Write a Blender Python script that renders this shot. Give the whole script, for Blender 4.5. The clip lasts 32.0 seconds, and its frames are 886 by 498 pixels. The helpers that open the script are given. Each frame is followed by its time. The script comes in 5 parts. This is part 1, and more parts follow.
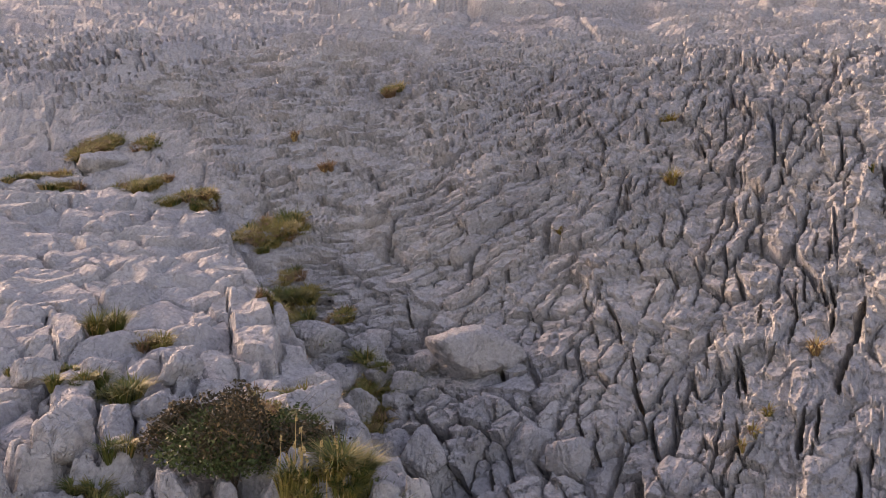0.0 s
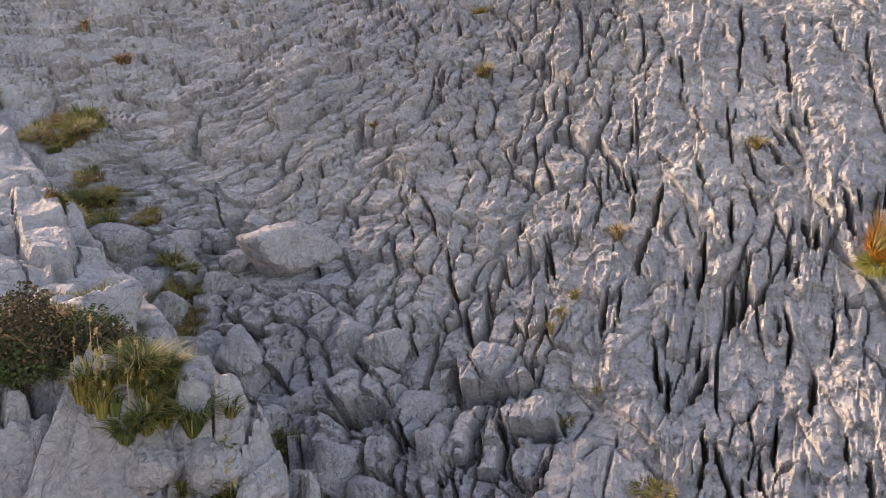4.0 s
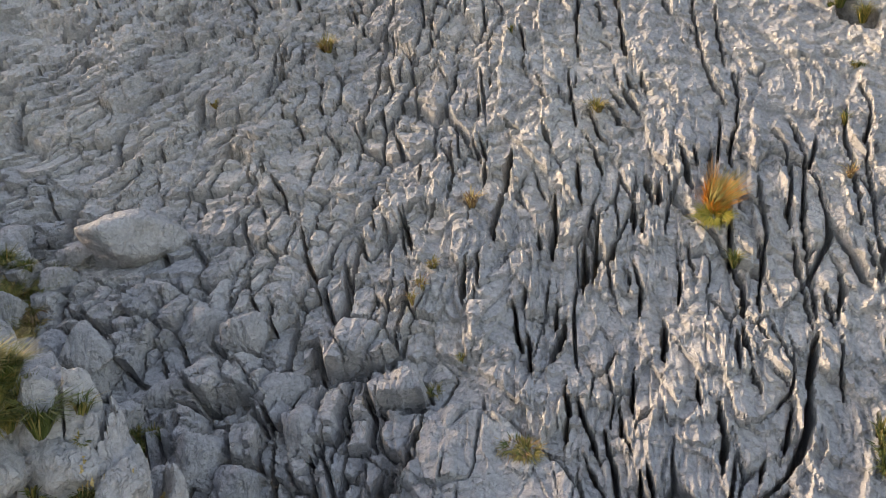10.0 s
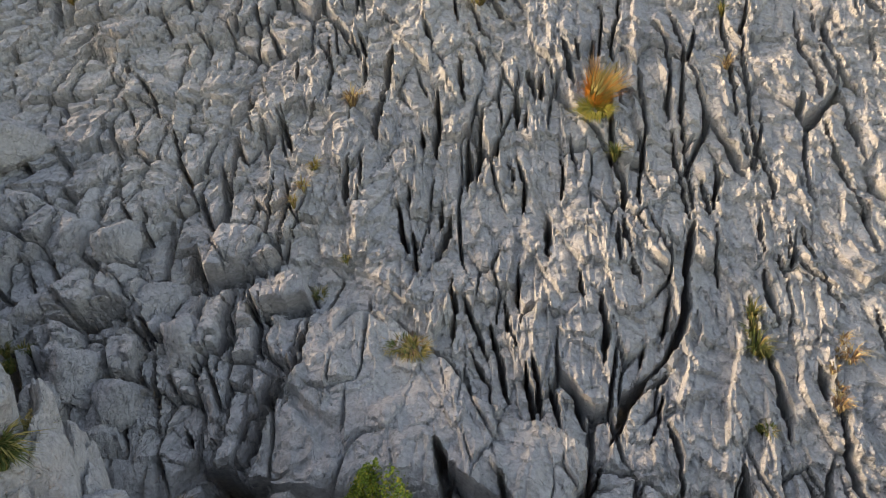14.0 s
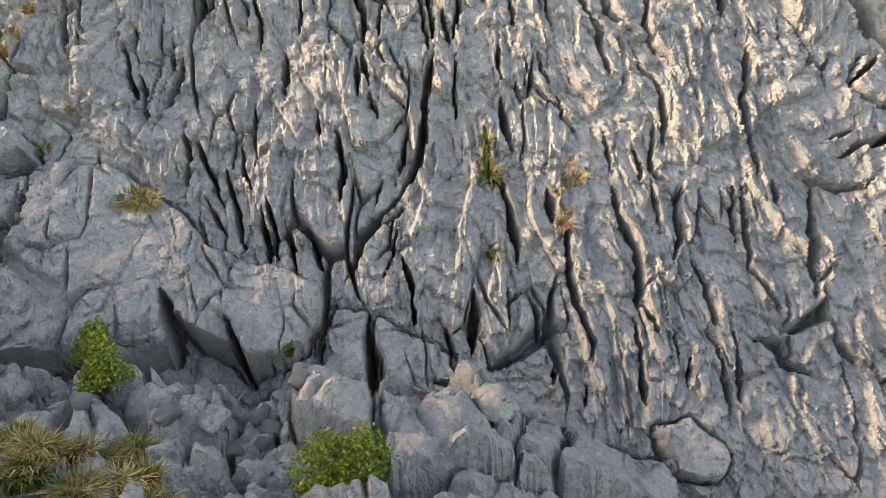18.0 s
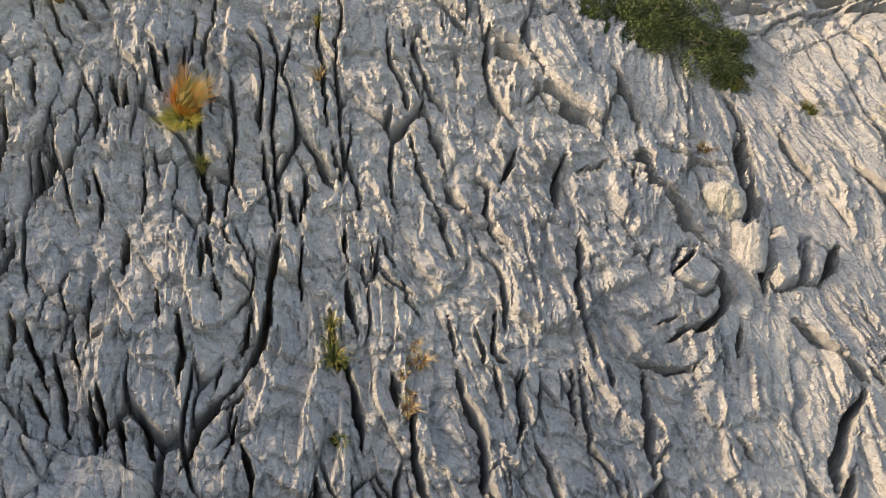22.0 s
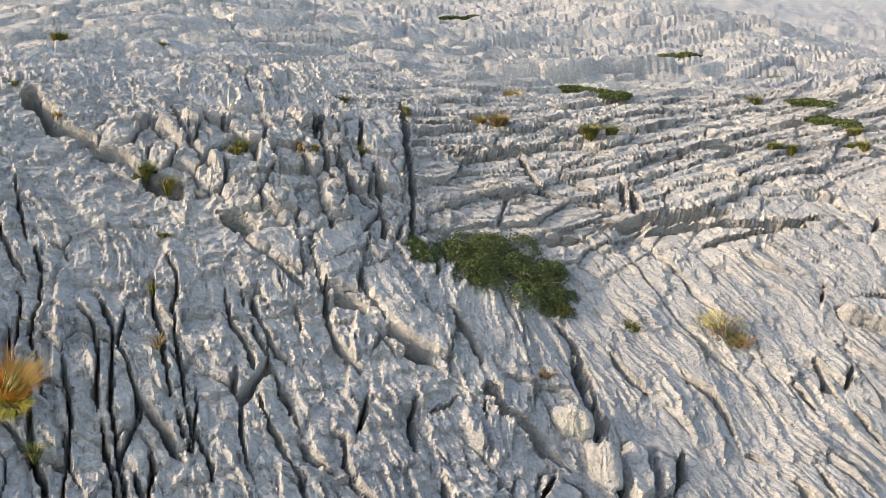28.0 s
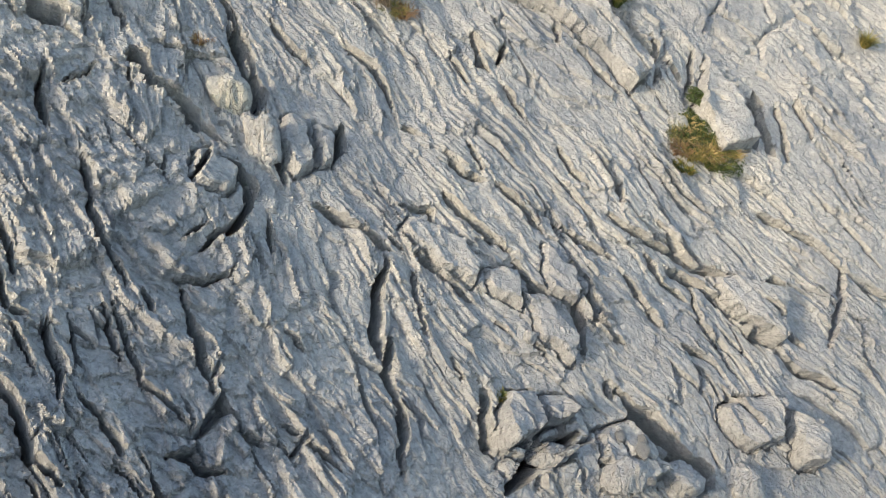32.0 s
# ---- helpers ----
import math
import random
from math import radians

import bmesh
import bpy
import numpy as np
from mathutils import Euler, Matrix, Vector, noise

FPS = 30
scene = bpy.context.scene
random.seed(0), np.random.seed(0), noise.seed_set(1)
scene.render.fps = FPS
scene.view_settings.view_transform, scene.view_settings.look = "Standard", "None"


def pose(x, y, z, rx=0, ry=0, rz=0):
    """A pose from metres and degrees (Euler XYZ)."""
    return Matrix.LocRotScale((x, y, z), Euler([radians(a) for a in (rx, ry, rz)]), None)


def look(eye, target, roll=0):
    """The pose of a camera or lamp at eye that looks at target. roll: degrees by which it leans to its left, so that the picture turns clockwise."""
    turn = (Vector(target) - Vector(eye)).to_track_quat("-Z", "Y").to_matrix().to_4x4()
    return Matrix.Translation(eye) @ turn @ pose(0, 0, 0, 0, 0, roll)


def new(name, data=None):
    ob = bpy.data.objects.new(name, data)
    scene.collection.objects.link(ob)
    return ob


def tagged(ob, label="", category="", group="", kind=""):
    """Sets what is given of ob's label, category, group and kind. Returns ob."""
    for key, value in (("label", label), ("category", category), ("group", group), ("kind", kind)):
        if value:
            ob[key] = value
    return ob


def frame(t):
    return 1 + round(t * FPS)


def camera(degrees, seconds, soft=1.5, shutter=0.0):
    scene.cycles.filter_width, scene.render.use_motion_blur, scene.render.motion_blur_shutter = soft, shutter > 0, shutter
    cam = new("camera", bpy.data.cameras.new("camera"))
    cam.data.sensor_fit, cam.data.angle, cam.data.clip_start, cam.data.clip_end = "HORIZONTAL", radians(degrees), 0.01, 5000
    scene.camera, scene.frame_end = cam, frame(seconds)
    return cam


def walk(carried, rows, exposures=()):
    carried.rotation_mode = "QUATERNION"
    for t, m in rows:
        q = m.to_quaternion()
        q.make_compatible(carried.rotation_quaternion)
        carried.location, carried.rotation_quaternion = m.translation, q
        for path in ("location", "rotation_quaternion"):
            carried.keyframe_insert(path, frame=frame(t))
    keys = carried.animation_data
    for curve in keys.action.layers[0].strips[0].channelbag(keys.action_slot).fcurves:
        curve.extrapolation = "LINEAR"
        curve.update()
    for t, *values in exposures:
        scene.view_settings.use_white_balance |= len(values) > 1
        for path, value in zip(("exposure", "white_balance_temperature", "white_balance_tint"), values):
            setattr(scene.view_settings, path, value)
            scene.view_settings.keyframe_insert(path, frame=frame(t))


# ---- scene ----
cam = camera(52.5, 32.0, soft=0.6)
# seconds, place, turn to the left, tilt up, lean
PATH = [
    (0, 0.000, 0.000, 4.000, -0.00, -4.08, 0.72), (0.5, 0.005, 0.020, 3.986, -0.95, -4.62, 0.85), (1, 0.009, 0.040, 3.968, -2.28, -5.82, 0.70),
    (1.5, 0.019, 0.067, 3.953, -4.27, -6.97, 0.76), (2, 0.021, 0.079, 3.941, -5.76, -7.83, 0.58), (2.5, 0.026, 0.098, 3.925, -7.14, -8.99, 0.63),
    (3, 0.045, 0.108, 3.914, -8.96, -9.66, 0.83), (3.5, 0.073, 0.113, 3.897, -10.36, -9.88, 0.80), (5.5, 0.074, 0.153, 3.864, -15.31, -9.97, 0.10),
    (6, 0.066, 0.158, 3.838, -16.91, -9.99, -0.22), (6.5, 0.064, 0.169, 3.842, -17.78, -10.26, -0.20),
    (7, 0.059, 0.166, 3.829, -18.19, -10.06, -0.84), (7.5, 0.061, 0.168, 3.822, -18.92, -10.28, -1.36),
    (8, 0.057, 0.167, 3.820, -19.52, -10.64, -1.51), (8.5, 0.057, 0.171, 3.818, -19.33, -11.23, -1.80),
    (9, 0.054, 0.174, 3.813, -19.75, -11.21, -1.95), (9.5, 0.055, 0.179, 3.813, -20.00, -11.08, -1.46),
    (10, 0.057, 0.185, 3.799, -21.05, -11.10, -1.26), (10.5, 0.058, 0.198, 3.800, -22.36, -11.47, -1.10),
    (11, 0.072, 0.206, 3.807, -22.65, -12.27, -1.21), (11.5, 0.082, 0.212, 3.810, -23.05, -12.54, -1.06),
    (12, 0.081, 0.196, 3.778, -23.48, -12.47, -1.44), (12.5, 0.112, 0.200, 3.767, -24.08, -13.29, -1.37),
    (13, 0.137, 0.214, 3.752, -25.37, -14.51, -1.20), (13.5, 0.149, 0.229, 3.728, -26.40, -15.64, -1.44),
    (14, 0.171, 0.250, 3.713, -27.84, -17.16, -1.39), (14.5, 0.183, 0.254, 3.697, -29.15, -18.77, -1.42),
    (15, 0.213, 0.272, 3.693, -31.30, -21.20, -1.51), (15.5, 0.300, 0.245, 3.706, -32.35, -23.16, -1.78),
    (17.5, 0.923, -0.153, 3.718, -32.43, -28.67, -3.59), (18, 0.943, -0.157, 3.705, -36.78, -27.94, -1.70),
    (18.5, 0.927, -0.122, 3.687, -40.09, -26.33, 0.90), (19, 0.922, -0.121, 3.686, -42.02, -23.95, 1.50),
    (19.5, 0.948, -0.115, 3.673, -43.86, -23.74, 2.08), (20, 0.960, -0.121, 3.680, -45.25, -22.62, 2.71),
    (20.5, 0.945, -0.131, 3.694, -45.25, -20.92, 2.32), (21, 0.968, -0.128, 3.722, -46.86, -19.29, 2.77),
    (21.5, 0.964, -0.152, 3.740, -47.07, -18.03, 2.61), (22, 0.984, -0.140, 3.775, -47.07, -16.96, 2.59),
    (22.5, 0.977, -0.149, 3.808, -48.60, -15.63, 2.82), (23, 0.985, -0.147, 3.816, -49.11, -14.53, 2.42),
    (23.5, 0.990, -0.142, 3.820, -49.74, -12.42, 1.91), (24, 0.986, -0.155, 3.812, -49.59, -9.57, 0.88),
    (24.5, 0.982, -0.151, 3.814, -50.74, -7.34, 1.38), (25, 0.978, -0.163, 3.813, -50.96, -5.49, 1.72),
    (25.5, 0.965, -0.156, 3.820, -51.02, -3.19, 2.41), (27.5, 0.810, 0.024, 3.912, -56.24, -0.91, -0.60),
    (28, 0.844, 0.028, 3.891, -58.31, -2.13, -1.75), (28.5, 0.891, 0.033, 3.882, -60.81, -4.10, -2.05),
    (29, 0.937, 0.045, 3.873, -63.71, -7.76, -2.25), (29.5, 0.988, 0.062, 3.868, -66.84, -9.99, -1.55),
    (30, 1.005, 0.063, 3.867, -69.20, -11.93, -2.44), (30.5, 1.040, 0.063, 3.860, -71.57, -13.78, -0.77),
    (31, 1.071, 0.063, 3.858, -74.36, -15.90, 0.30), (31.5, 1.139, 0.082, 3.850, -77.39, -19.96, 2.42),
    (32, 1.212, 0.147, 3.829, -80.21, -22.66, 3.99),
]
walk(cam, [(t, pose(x, y, z, 90 + tilt, 0, turn) @ pose(0, 0, 0, 0, 0, lean)) for t, x, y, z, turn, tilt, lean in PATH],
     exposures=[(0.0, 1.6, 9000, 39.0), (1.0, 1.56, 8900, 37.0), (3.0, 1.98, 8700, 35.0), (6.0, 1.66, 8600, 24.0), (8.0, 1.64, 8600, 23.0), (10.0, 1.9, 8600, 21.0), (12.0, 1.82, 8700, 21.0), (15.0, 1.76, 9000, 18.0), (19.0, 2.1, 9200, 17.0), (20.0, 2.02, 9100, 17.0), (22.0, 1.71, 8800, 17.0), (25.0, 1.61, 8500, 16.0), (28.0, 1.78, 7700, 15.0), (30.0, 1.63, 7300, 13.0), (32.0, 1.55, 7300, 9.0)])

# ---- light: a low sun behind the slope to the left, open sky ----
SUN_TURN, SUN_RISE = 50.0, 19.0
world = bpy.data.worlds.new("sky")
scene.world = world
world.use_nodes = True
wn = world.node_tree
sky = wn.nodes.new("ShaderNodeTexSky")
sky.sky_type, sky.sun_disc = "NISHITA", False
sky.sun_elevation, sky.sun_rotation = radians(SUN_RISE), radians(-SUN_TURN)
sky.dust_density, sky.ozone_density = 1.5, 1.0
wn.nodes["Background"].inputs["Strength"].default_value = 0.15
wn.links.new(sky.outputs[0], wn.nodes["Background"].inputs["Color"])
sun = new("sun", bpy.data.lights.new("sun", "SUN"))
sun.data.energy, sun.data.angle, sun.data.color = 1.4, radians(8.0), (1.0, 0.89, 0.72)
away = Vector((-math.sin(radians(SUN_TURN)) * math.cos(radians(SUN_RISE)), math.cos(radians(SUN_TURN)) * math.cos(radians(SUN_RISE)), math.sin(radians(SUN_RISE))))
sun.matrix_world = look(away * 50, (0, 0, 0))


# ---- materials ----
def shader(name, build):
    m = bpy.data.materials.new(name)
    m.use_nodes = True
    build(m.node_tree, m.node_tree.nodes["Principled BSDF"])
    return m


def node(tree, kind, **values):
    n = tree.nodes.new(kind)
    for key, value in values.items():
        n.inputs[key.replace("_", " ")].default_value = value
    return n


def ramp(tree, source, *stops):
    n = tree.nodes.new("ShaderNodeValToRGB")
    while len(n.color_ramp.elements) < len(stops):
        n.color_ramp.elements.new(0.5)
    for e, (at, c) in zip(n.color_ramp.elements, stops):
        e.position, e.color = at, (*c, 1) if len(c) == 3 else (c[0], c[0], c[0], 1)
    tree.links.new(source, n.inputs[0])
    return n.outputs[0]


def mix(tree, factor, a, b, how="MIX"):
    n = tree.nodes.new("ShaderNodeMix")
    n.data_type, n.blend_type = "RGBA", how
    for socket, value in ((n.inputs[0], factor), (n.inputs[6], a), (n.inputs[7], b)):
        if isinstance(value, bpy.types.NodeSocket):
            tree.links.new(value, socket)
        else:
            socket.default_value = value if not isinstance(value, tuple) else (*value, 1)
    return n.outputs[2]


def limestone(name, tone=1.0, warm=0.0):
    def build(t, b):
        co = t.nodes.new("ShaderNodeTexCoord").outputs["Object"]
        big = node(t, "ShaderNodeTexNoise", Scale=0.9, Detail=5.0, Roughness=0.6)
        grain = node(t, "ShaderNodeTexNoise", Scale=26.0, Detail=6.0, Roughness=0.7)
        spots = node(t, "ShaderNodeTexNoise", Scale=7.0, Detail=7.0, Roughness=0.75)
        fine = node(t, "ShaderNodeTexNoise", Scale=110.0, Detail=4.0, Roughness=0.7)
        for n in (big, grain, spots, fine):
            t.links.new(co, n.inputs["Vector"])
        a = tone
        c = ramp(t, big.outputs[0], (0.3, (0.33 * a, 0.335 * a, 0.345 * a)), (0.5, (0.40 * a, (0.40 - 0.005 * warm) * a, (0.395 - 0.03 * warm) * a)),
                 (0.72, (0.47 * a, 0.46 * a, (0.435 - 0.04 * warm) * a)))
        c = mix(t, 1.0, c, ramp(t, grain.outputs[0], (0.28, (0.66,)), (0.72, (1.2,))), "MULTIPLY")
        c = mix(t, ramp(t, spots.outputs[0], (0.56, (0.0,)), (0.70, (0.28,))), c, (0.21 * a, 0.21 * a, 0.205 * a))
        c = mix(t, ramp(t, fine.outputs[0], (0.60, (0.0,)), (0.72, (0.25,))), c, (0.55 * a, 0.545 * a, 0.52 * a))
        t.links.new(c, b.inputs["Base Color"])
        b.inputs["Roughness"].default_value = 0.88
        b.inputs["Specular IOR Level"].default_value = 0.25
        # thin flakes and chips that follow the fall line
        warp = node(t, "ShaderNodeTexNoise", Scale=3.0, Detail=4.0, Roughness=0.65)
        t.links.new(co, warp.inputs["Vector"])
        shifted = mix(t, 0.28, co, warp.outputs["Color"], "LINEAR_LIGHT")
        height = None
        for across, along, deep in ((17.0, 4.5, 0.040), (42.0, 13.0, 0.026)):
            lie = t.nodes.new("ShaderNodeMapping")
            lie.inputs["Rotation"].default_value = (0, 0, radians(33))
            lie.inputs["Scale"].default_value = (across, along, along)
            t.links.new(shifted, lie.inputs["Vector"])
            flake = t.nodes.new("ShaderNodeTexVoronoi")
            flake.inputs["Scale"].default_value = 1.0
            t.links.new(lie.outputs[0], flake.inputs["Vector"])
            one = node(t, "ShaderNodeBump", Strength=0.8, Distance=deep)
            t.links.new(mix(t, 0.6, flake.outputs["Color"], flake.outputs["Distance"]), one.inputs["Height"])
            if height:
                t.links.new(height, one.inputs["Normal"])
            height = one.outputs[0]
        bump = node(t, "ShaderNodeBump", Strength=1.0, Distance=0.020)
        t.links.new(mix(t, 0.4, grain.outputs[0], fine.outputs[0]), bump.inputs["Height"])
        t.links.new(height, bump.inputs["Normal"])
        t.links.new(bump.outputs[0], b.inputs["Normal"])
    return shader(name, build)


LIMESTONE = limestone("limestone")
PALE = limestone("pale_limestone", 1.08, 1.0)


# ---- noise on arrays ----
def hashed(i, j, seed):
    h = (i.astype(np.int64) * 374761393 + j.astype(np.int64) * 668265263 + seed * 974634777) & 0x7FFFFFFF
    h = ((h ^ (h >> 13)) * 1274126177) & 0x7FFFFFFF
    return (h ^ (h >> 16)) & 0xFFFF


def grad2(x, y, seed=0):
    """Gradient noise, about -1 to 1."""
    i, j = np.floor(x), np.floor(y)
    fx, fy = x - i, y - j
    sx, sy = fx * fx * fx * (fx * (fx * 6 - 15) + 10), fy * fy * fy * (fy * (fy * 6 - 15) + 10)

    def corner(di, dj):
        a = hashed(i + di, j + dj, seed) * (2 * np.pi / 65536)
        return np.cos(a) * (fx - di) + np.sin(a) * (fy - dj)
    top, low = corner(0, 1), corner(0, 0)
    top, low = top + sx * (corner(1, 1) - top), low + sx * (corner(1, 0) - low)
    return 1.5 * (low + sy * (top - low))


def fbm(x, y, octaves, seed=0, gain=0.5):
    total, a = 0, 1.0
    for k in range(octaves):
        total = total + a * grad2(x, y, seed + k)
        x, y, a = x * 2.03 + 5.1, y * 2.03 + 9.7, a * gain
    return total


def cells(x, y, seed=0):
    """Distances to the nearest and second nearest of scattered points, and the nearest one's own number."""
    i, j = np.floor(x), np.floor(y)
    f1, f2, who = np.full_like(x, 9.0), np.full_like(x, 9.0), np.zeros_like(x)
    for di in (-1, 0, 1):
        for dj in (-1, 0, 1):
            h, g = hashed(i + di, j + dj, seed) / 65536, hashed(i + di, j + dj, seed + 57) / 65536
            d = np.hypot(i + di + 0.1 + 0.8 * h - x, j + dj + 0.1 + 0.8 * g - y)
            near = d < f1
            f2 = np.where(near, f1, np.minimum(f2, d))
            who = np.where(near, (h * 7.31 + g * 3.17) % 1, who)
            f1 = np.minimum(f1, d)
    return f1, f2, who


def plates(x, y, seed=0):
    """Scattered plates with flat tilted tops: how far from the joint, the plate's own number, its slope."""
    i, j = np.floor(x), np.floor(y)
    f1, f2, who, slope = np.full_like(x, 9.0), np.full_like(x, 9.0), np.zeros_like(x), np.zeros_like(x)
    for di in (-1, 0, 1):
        for dj in (-1, 0, 1):
            h, g = hashed(i + di, j + dj, seed) / 65536, hashed(i + di, j + dj, seed + 57) / 65536
            ox, oy = x - (i + di + 0.1 + 0.8 * h), y - (j + dj + 0.1 + 0.8 * g)
            d = np.hypot(ox, oy)
            near = d < f1
            f2 = np.where(near, f1, np.minimum(f2, d))
            who = np.where(near, (h * 7.31 + g * 3.17) % 1, who)
            slope = np.where(near, ((h * 5.7 + g * 9.1) % 1 - 0.5) * ox + ((h * 11.3 + g * 4.3) % 1 - 0.35) * oy, slope)
            f1 = np.minimum(f1, d)
    return f2 - f1, who, slope


def step(a, b, x):
    t = np.clip((x - a) / (b - a), 0, 1)
    return t * t * (3 - 2 * t)


# ---- the ground: one sheet of limestone, a slab that dips towards the viewer, a gully, a spur and far slopes ----
EAST, DIP = np.array((0.8387, -0.5446)), np.array((0.5446, 0.8387))
OUT = np.array((-0.3644, -0.5612, 0.7431))       # the slab's outward side
RISE = 1 / 0.7431                                  # way up the slab for a metre on the plan


def slab_axes(x, y):
    """Across the slab, and up it (metres along the rock)."""
    return x * EAST[0] + y * EAST[1], (x * DIP[0] + y * DIP[1] - 4.4503) * RISE + 0.0


def lower(a, b, k):
    h = np.clip(0.5 + 0.5 * (b - a) / k, 0, 1)
    return b + (a - b) * h - k * h * (1 - h)


def higher(a, b, k):
    return -lower(-a, -b, k)


def base(x, y):
    """Height of the smoothed ground, and how much of it is broken rock."""
    u, s = x * EAST[0] + y * EAST[1], x * DIP[0] + y * DIP[1]
    slab = -4.007 + 0.9004 * s
    # the slope eases above the slab, and rises to a far ridge
    crest = 10.6 + 0.25 * np.sin(u * 0.5) - 0.09 * np.clip(u - 3, 0, 14) + 0.12 * np.clip(-u - 4, 0, 10)
    far = -4.007 + 0.9004 * crest + 0.345 * (s - crest) - 0.012 * np.clip(u - 8, 0, 60) + 0.06 * np.clip(-u - 2, 0, 80) + 0.4 * fbm(x * 0.09, y * 0.09, 3, 3)
    far = far + 0.35 * step(13.4, 15.8, s + 0.8 * fbm(x * 0.2, y * 0.2, 3, 4)) * step(-3.0, 0.0, u)
    # to the east the rock leans over towards the west
    lean = np.clip(u - 4.8, 0, 9)
    lean = 0.30 * np.where(lean < 2, lean * lean / 4, lean - 1)
    bowl = np.clip(-u - 4.2, 0, 12)
    bowl = 0.22 * np.where(bowl < 2, bowl * bowl / 4, bowl - 1)
    z = lower(slab + bowl + lean, far + 0.35 * lean, 1.2)
    # the spur to the left, and the knoll underfoot
    edge = (x + 0.95) * 0.91 + (y - 5.8) * 0.41 - 0.33     # across the spur's brink
    spur = 2.35 + 0.2 * (y - 5.2) - 0.06 * x - 1.9 * np.clip(edge, 0, 9) - 0.25 * np.clip(-edge - 2.5, 0, 9) - 1.6 * np.clip(4.5 - y, 0, 3)
    r = np.hypot(x - 0.4, y)
    knoll = 2.3 - 1.2 * np.clip(r - 1.4, 0, 9)
    bench = 0.95 - 0.16 * np.clip(u + 1.5, 0, 9) - 0.5 * np.clip(u - 1.2, 0, 9) - 1.5 * np.clip(s - 4.45 - 0.12 * u, 0, 9)
    knoll = np.maximum(knoll, bench)
    rough = np.maximum(spur, knoll)
    broken = np.maximum(step(-0.35, 0.35, rough - z), 0.75 * step(-1.1, -0.5, rough - z) * (1 - step(-1.0, 0.5, u)))
    return higher(z, rough, 0.35), broken


CRACKS = []


def crack(points, width=0.06, depth=0.3):
    """A fissure along a line of places on the slab (across it, up it), half its width and its depth."""
    CRACKS.append((np.array(points, float), max(width, 0.013), depth * 1.2))


PATCHES, SCARPS, RUBBLE = [], [], []


def patch(points, rise):
    """A block with a smooth top that stands proud of the rock round it."""
    PATCHES.append((np.array(points, float), rise))


def rubble(points, rise, often):
    """A stretch where the rock is broken into blocks."""
    RUBBLE.append((np.array(points, float), rise, often))


def scarp(points, rise, run):
    """A line along which the rock above it stands higher."""
    SCARPS.append((np.array(points, float), rise, run))


crack([(-1.46, 5.59), (-1.42, 5.14)], 0.020, 0.26)
crack([(-3.16, 5.15), (-3.02, 4.83)], 0.018, 0.25)
crack([(-3.23, 4.43), (-3.07, 4.24), (-2.94, 3.99)], 0.022, 0.27)
crack([(-3.37, 4.70), (-3.31, 4.40)], 0.016, 0.23)
crack([(-3.64, 4.77), (-3.59, 4.60)], 0.016, 0.23)
crack([(-4.18, 5.10), (-4.11, 4.88)], 0.016, 0.23)
crack([(-3.25, 4.11), (-3.13, 3.90)], 0.018, 0.25)
crack([(-2.80, 3.87), (-2.72, 3.58), (-2.57, 3.35), (-2.46, 3.09)], 0.020, 0.26)
crack([(-2.33, 3.49), (-2.24, 3.22)], 0.020, 0.26)
crack([(-2.25, 4.36), (-2.21, 3.99), (-2.12, 3.73)], 0.020, 0.26)
crack([(-2.09, 3.84), (-2.06, 3.69)], 0.020, 0.26)
crack([(-1.95, 4.02), (-1.87, 3.84), (-1.79, 3.61)], 0.022, 0.27)
crack([(-1.64, 4.14), (-1.74, 3.90)], 0.020, 0.26)
crack([(-2.17, 4.45), (-2.09, 4.20)], 0.015, 0.23)
crack([(-1.81, 3.36), (-1.75, 3.10)], 0.022, 0.27)
crack([(-1.63, 4.84), (-1.56, 4.45), (-1.57, 4.11)], 0.015, 0.23)
crack([(-1.42, 4.84), (-1.32, 4.57)], 0.018, 0.25)
crack([(-1.33, 3.56), (-1.33, 3.28), (-1.30, 3.08)], 0.028, 0.31)
crack([(-1.24, 3.61), (-1.21, 3.34), (-1.23, 3.18)], 0.020, 0.26)
crack([(-1.08, 4.76), (-1.07, 4.38), (-1.13, 4.04), (-1.14, 3.74)], 0.030, 0.33)
crack([(-3.60, 3.66), (-3.56, 3.46)], 0.016, 0.23)
crack([(-3.86, 4.11), (-3.83, 3.93)], 0.016, 0.23)
crack([(-4.35, 5.10), (-4.31, 4.88)], 0.015, 0.23)
crack([(-2.57, 4.20), (-2.58, 4.02)], 0.016, 0.23)
crack([(-2.91, 4.86), (-2.87, 4.72)], 0.015, 0.23)
crack([(-3.18, 4.87), (-3.11, 4.69)], 0.015, 0.23)
crack([(-2.55, 5.58), (-2.52, 5.28)], 0.016, 0.23)
crack([(-0.94, 5.68), (-0.82, 5.38)], 0.015, 0.23)
crack([(-0.83, 5.03), (-0.73, 4.69)], 0.015, 0.23)
crack([(-0.64, 5.79), (-0.60, 5.37), (-0.53, 5.02)], 0.015, 0.23)
crack([(-0.42, 5.19), (-0.33, 4.92), (-0.23, 4.78)], 0.030, 0.33)
crack([(-0.15, 5.54), (-0.05, 5.32), (0.03, 5.15)], 0.022, 0.27)
crack([(-0.27, 5.29), (-0.14, 5.08), (-0.05, 4.98)], 0.020, 0.26)
crack([(0.02, 5.69), (0.08, 5.46), (0.22, 5.46)], 0.020, 0.26)
crack([(-0.43, 4.89), (-0.35, 4.66), (-0.27, 4.47)], 0.022, 0.27)
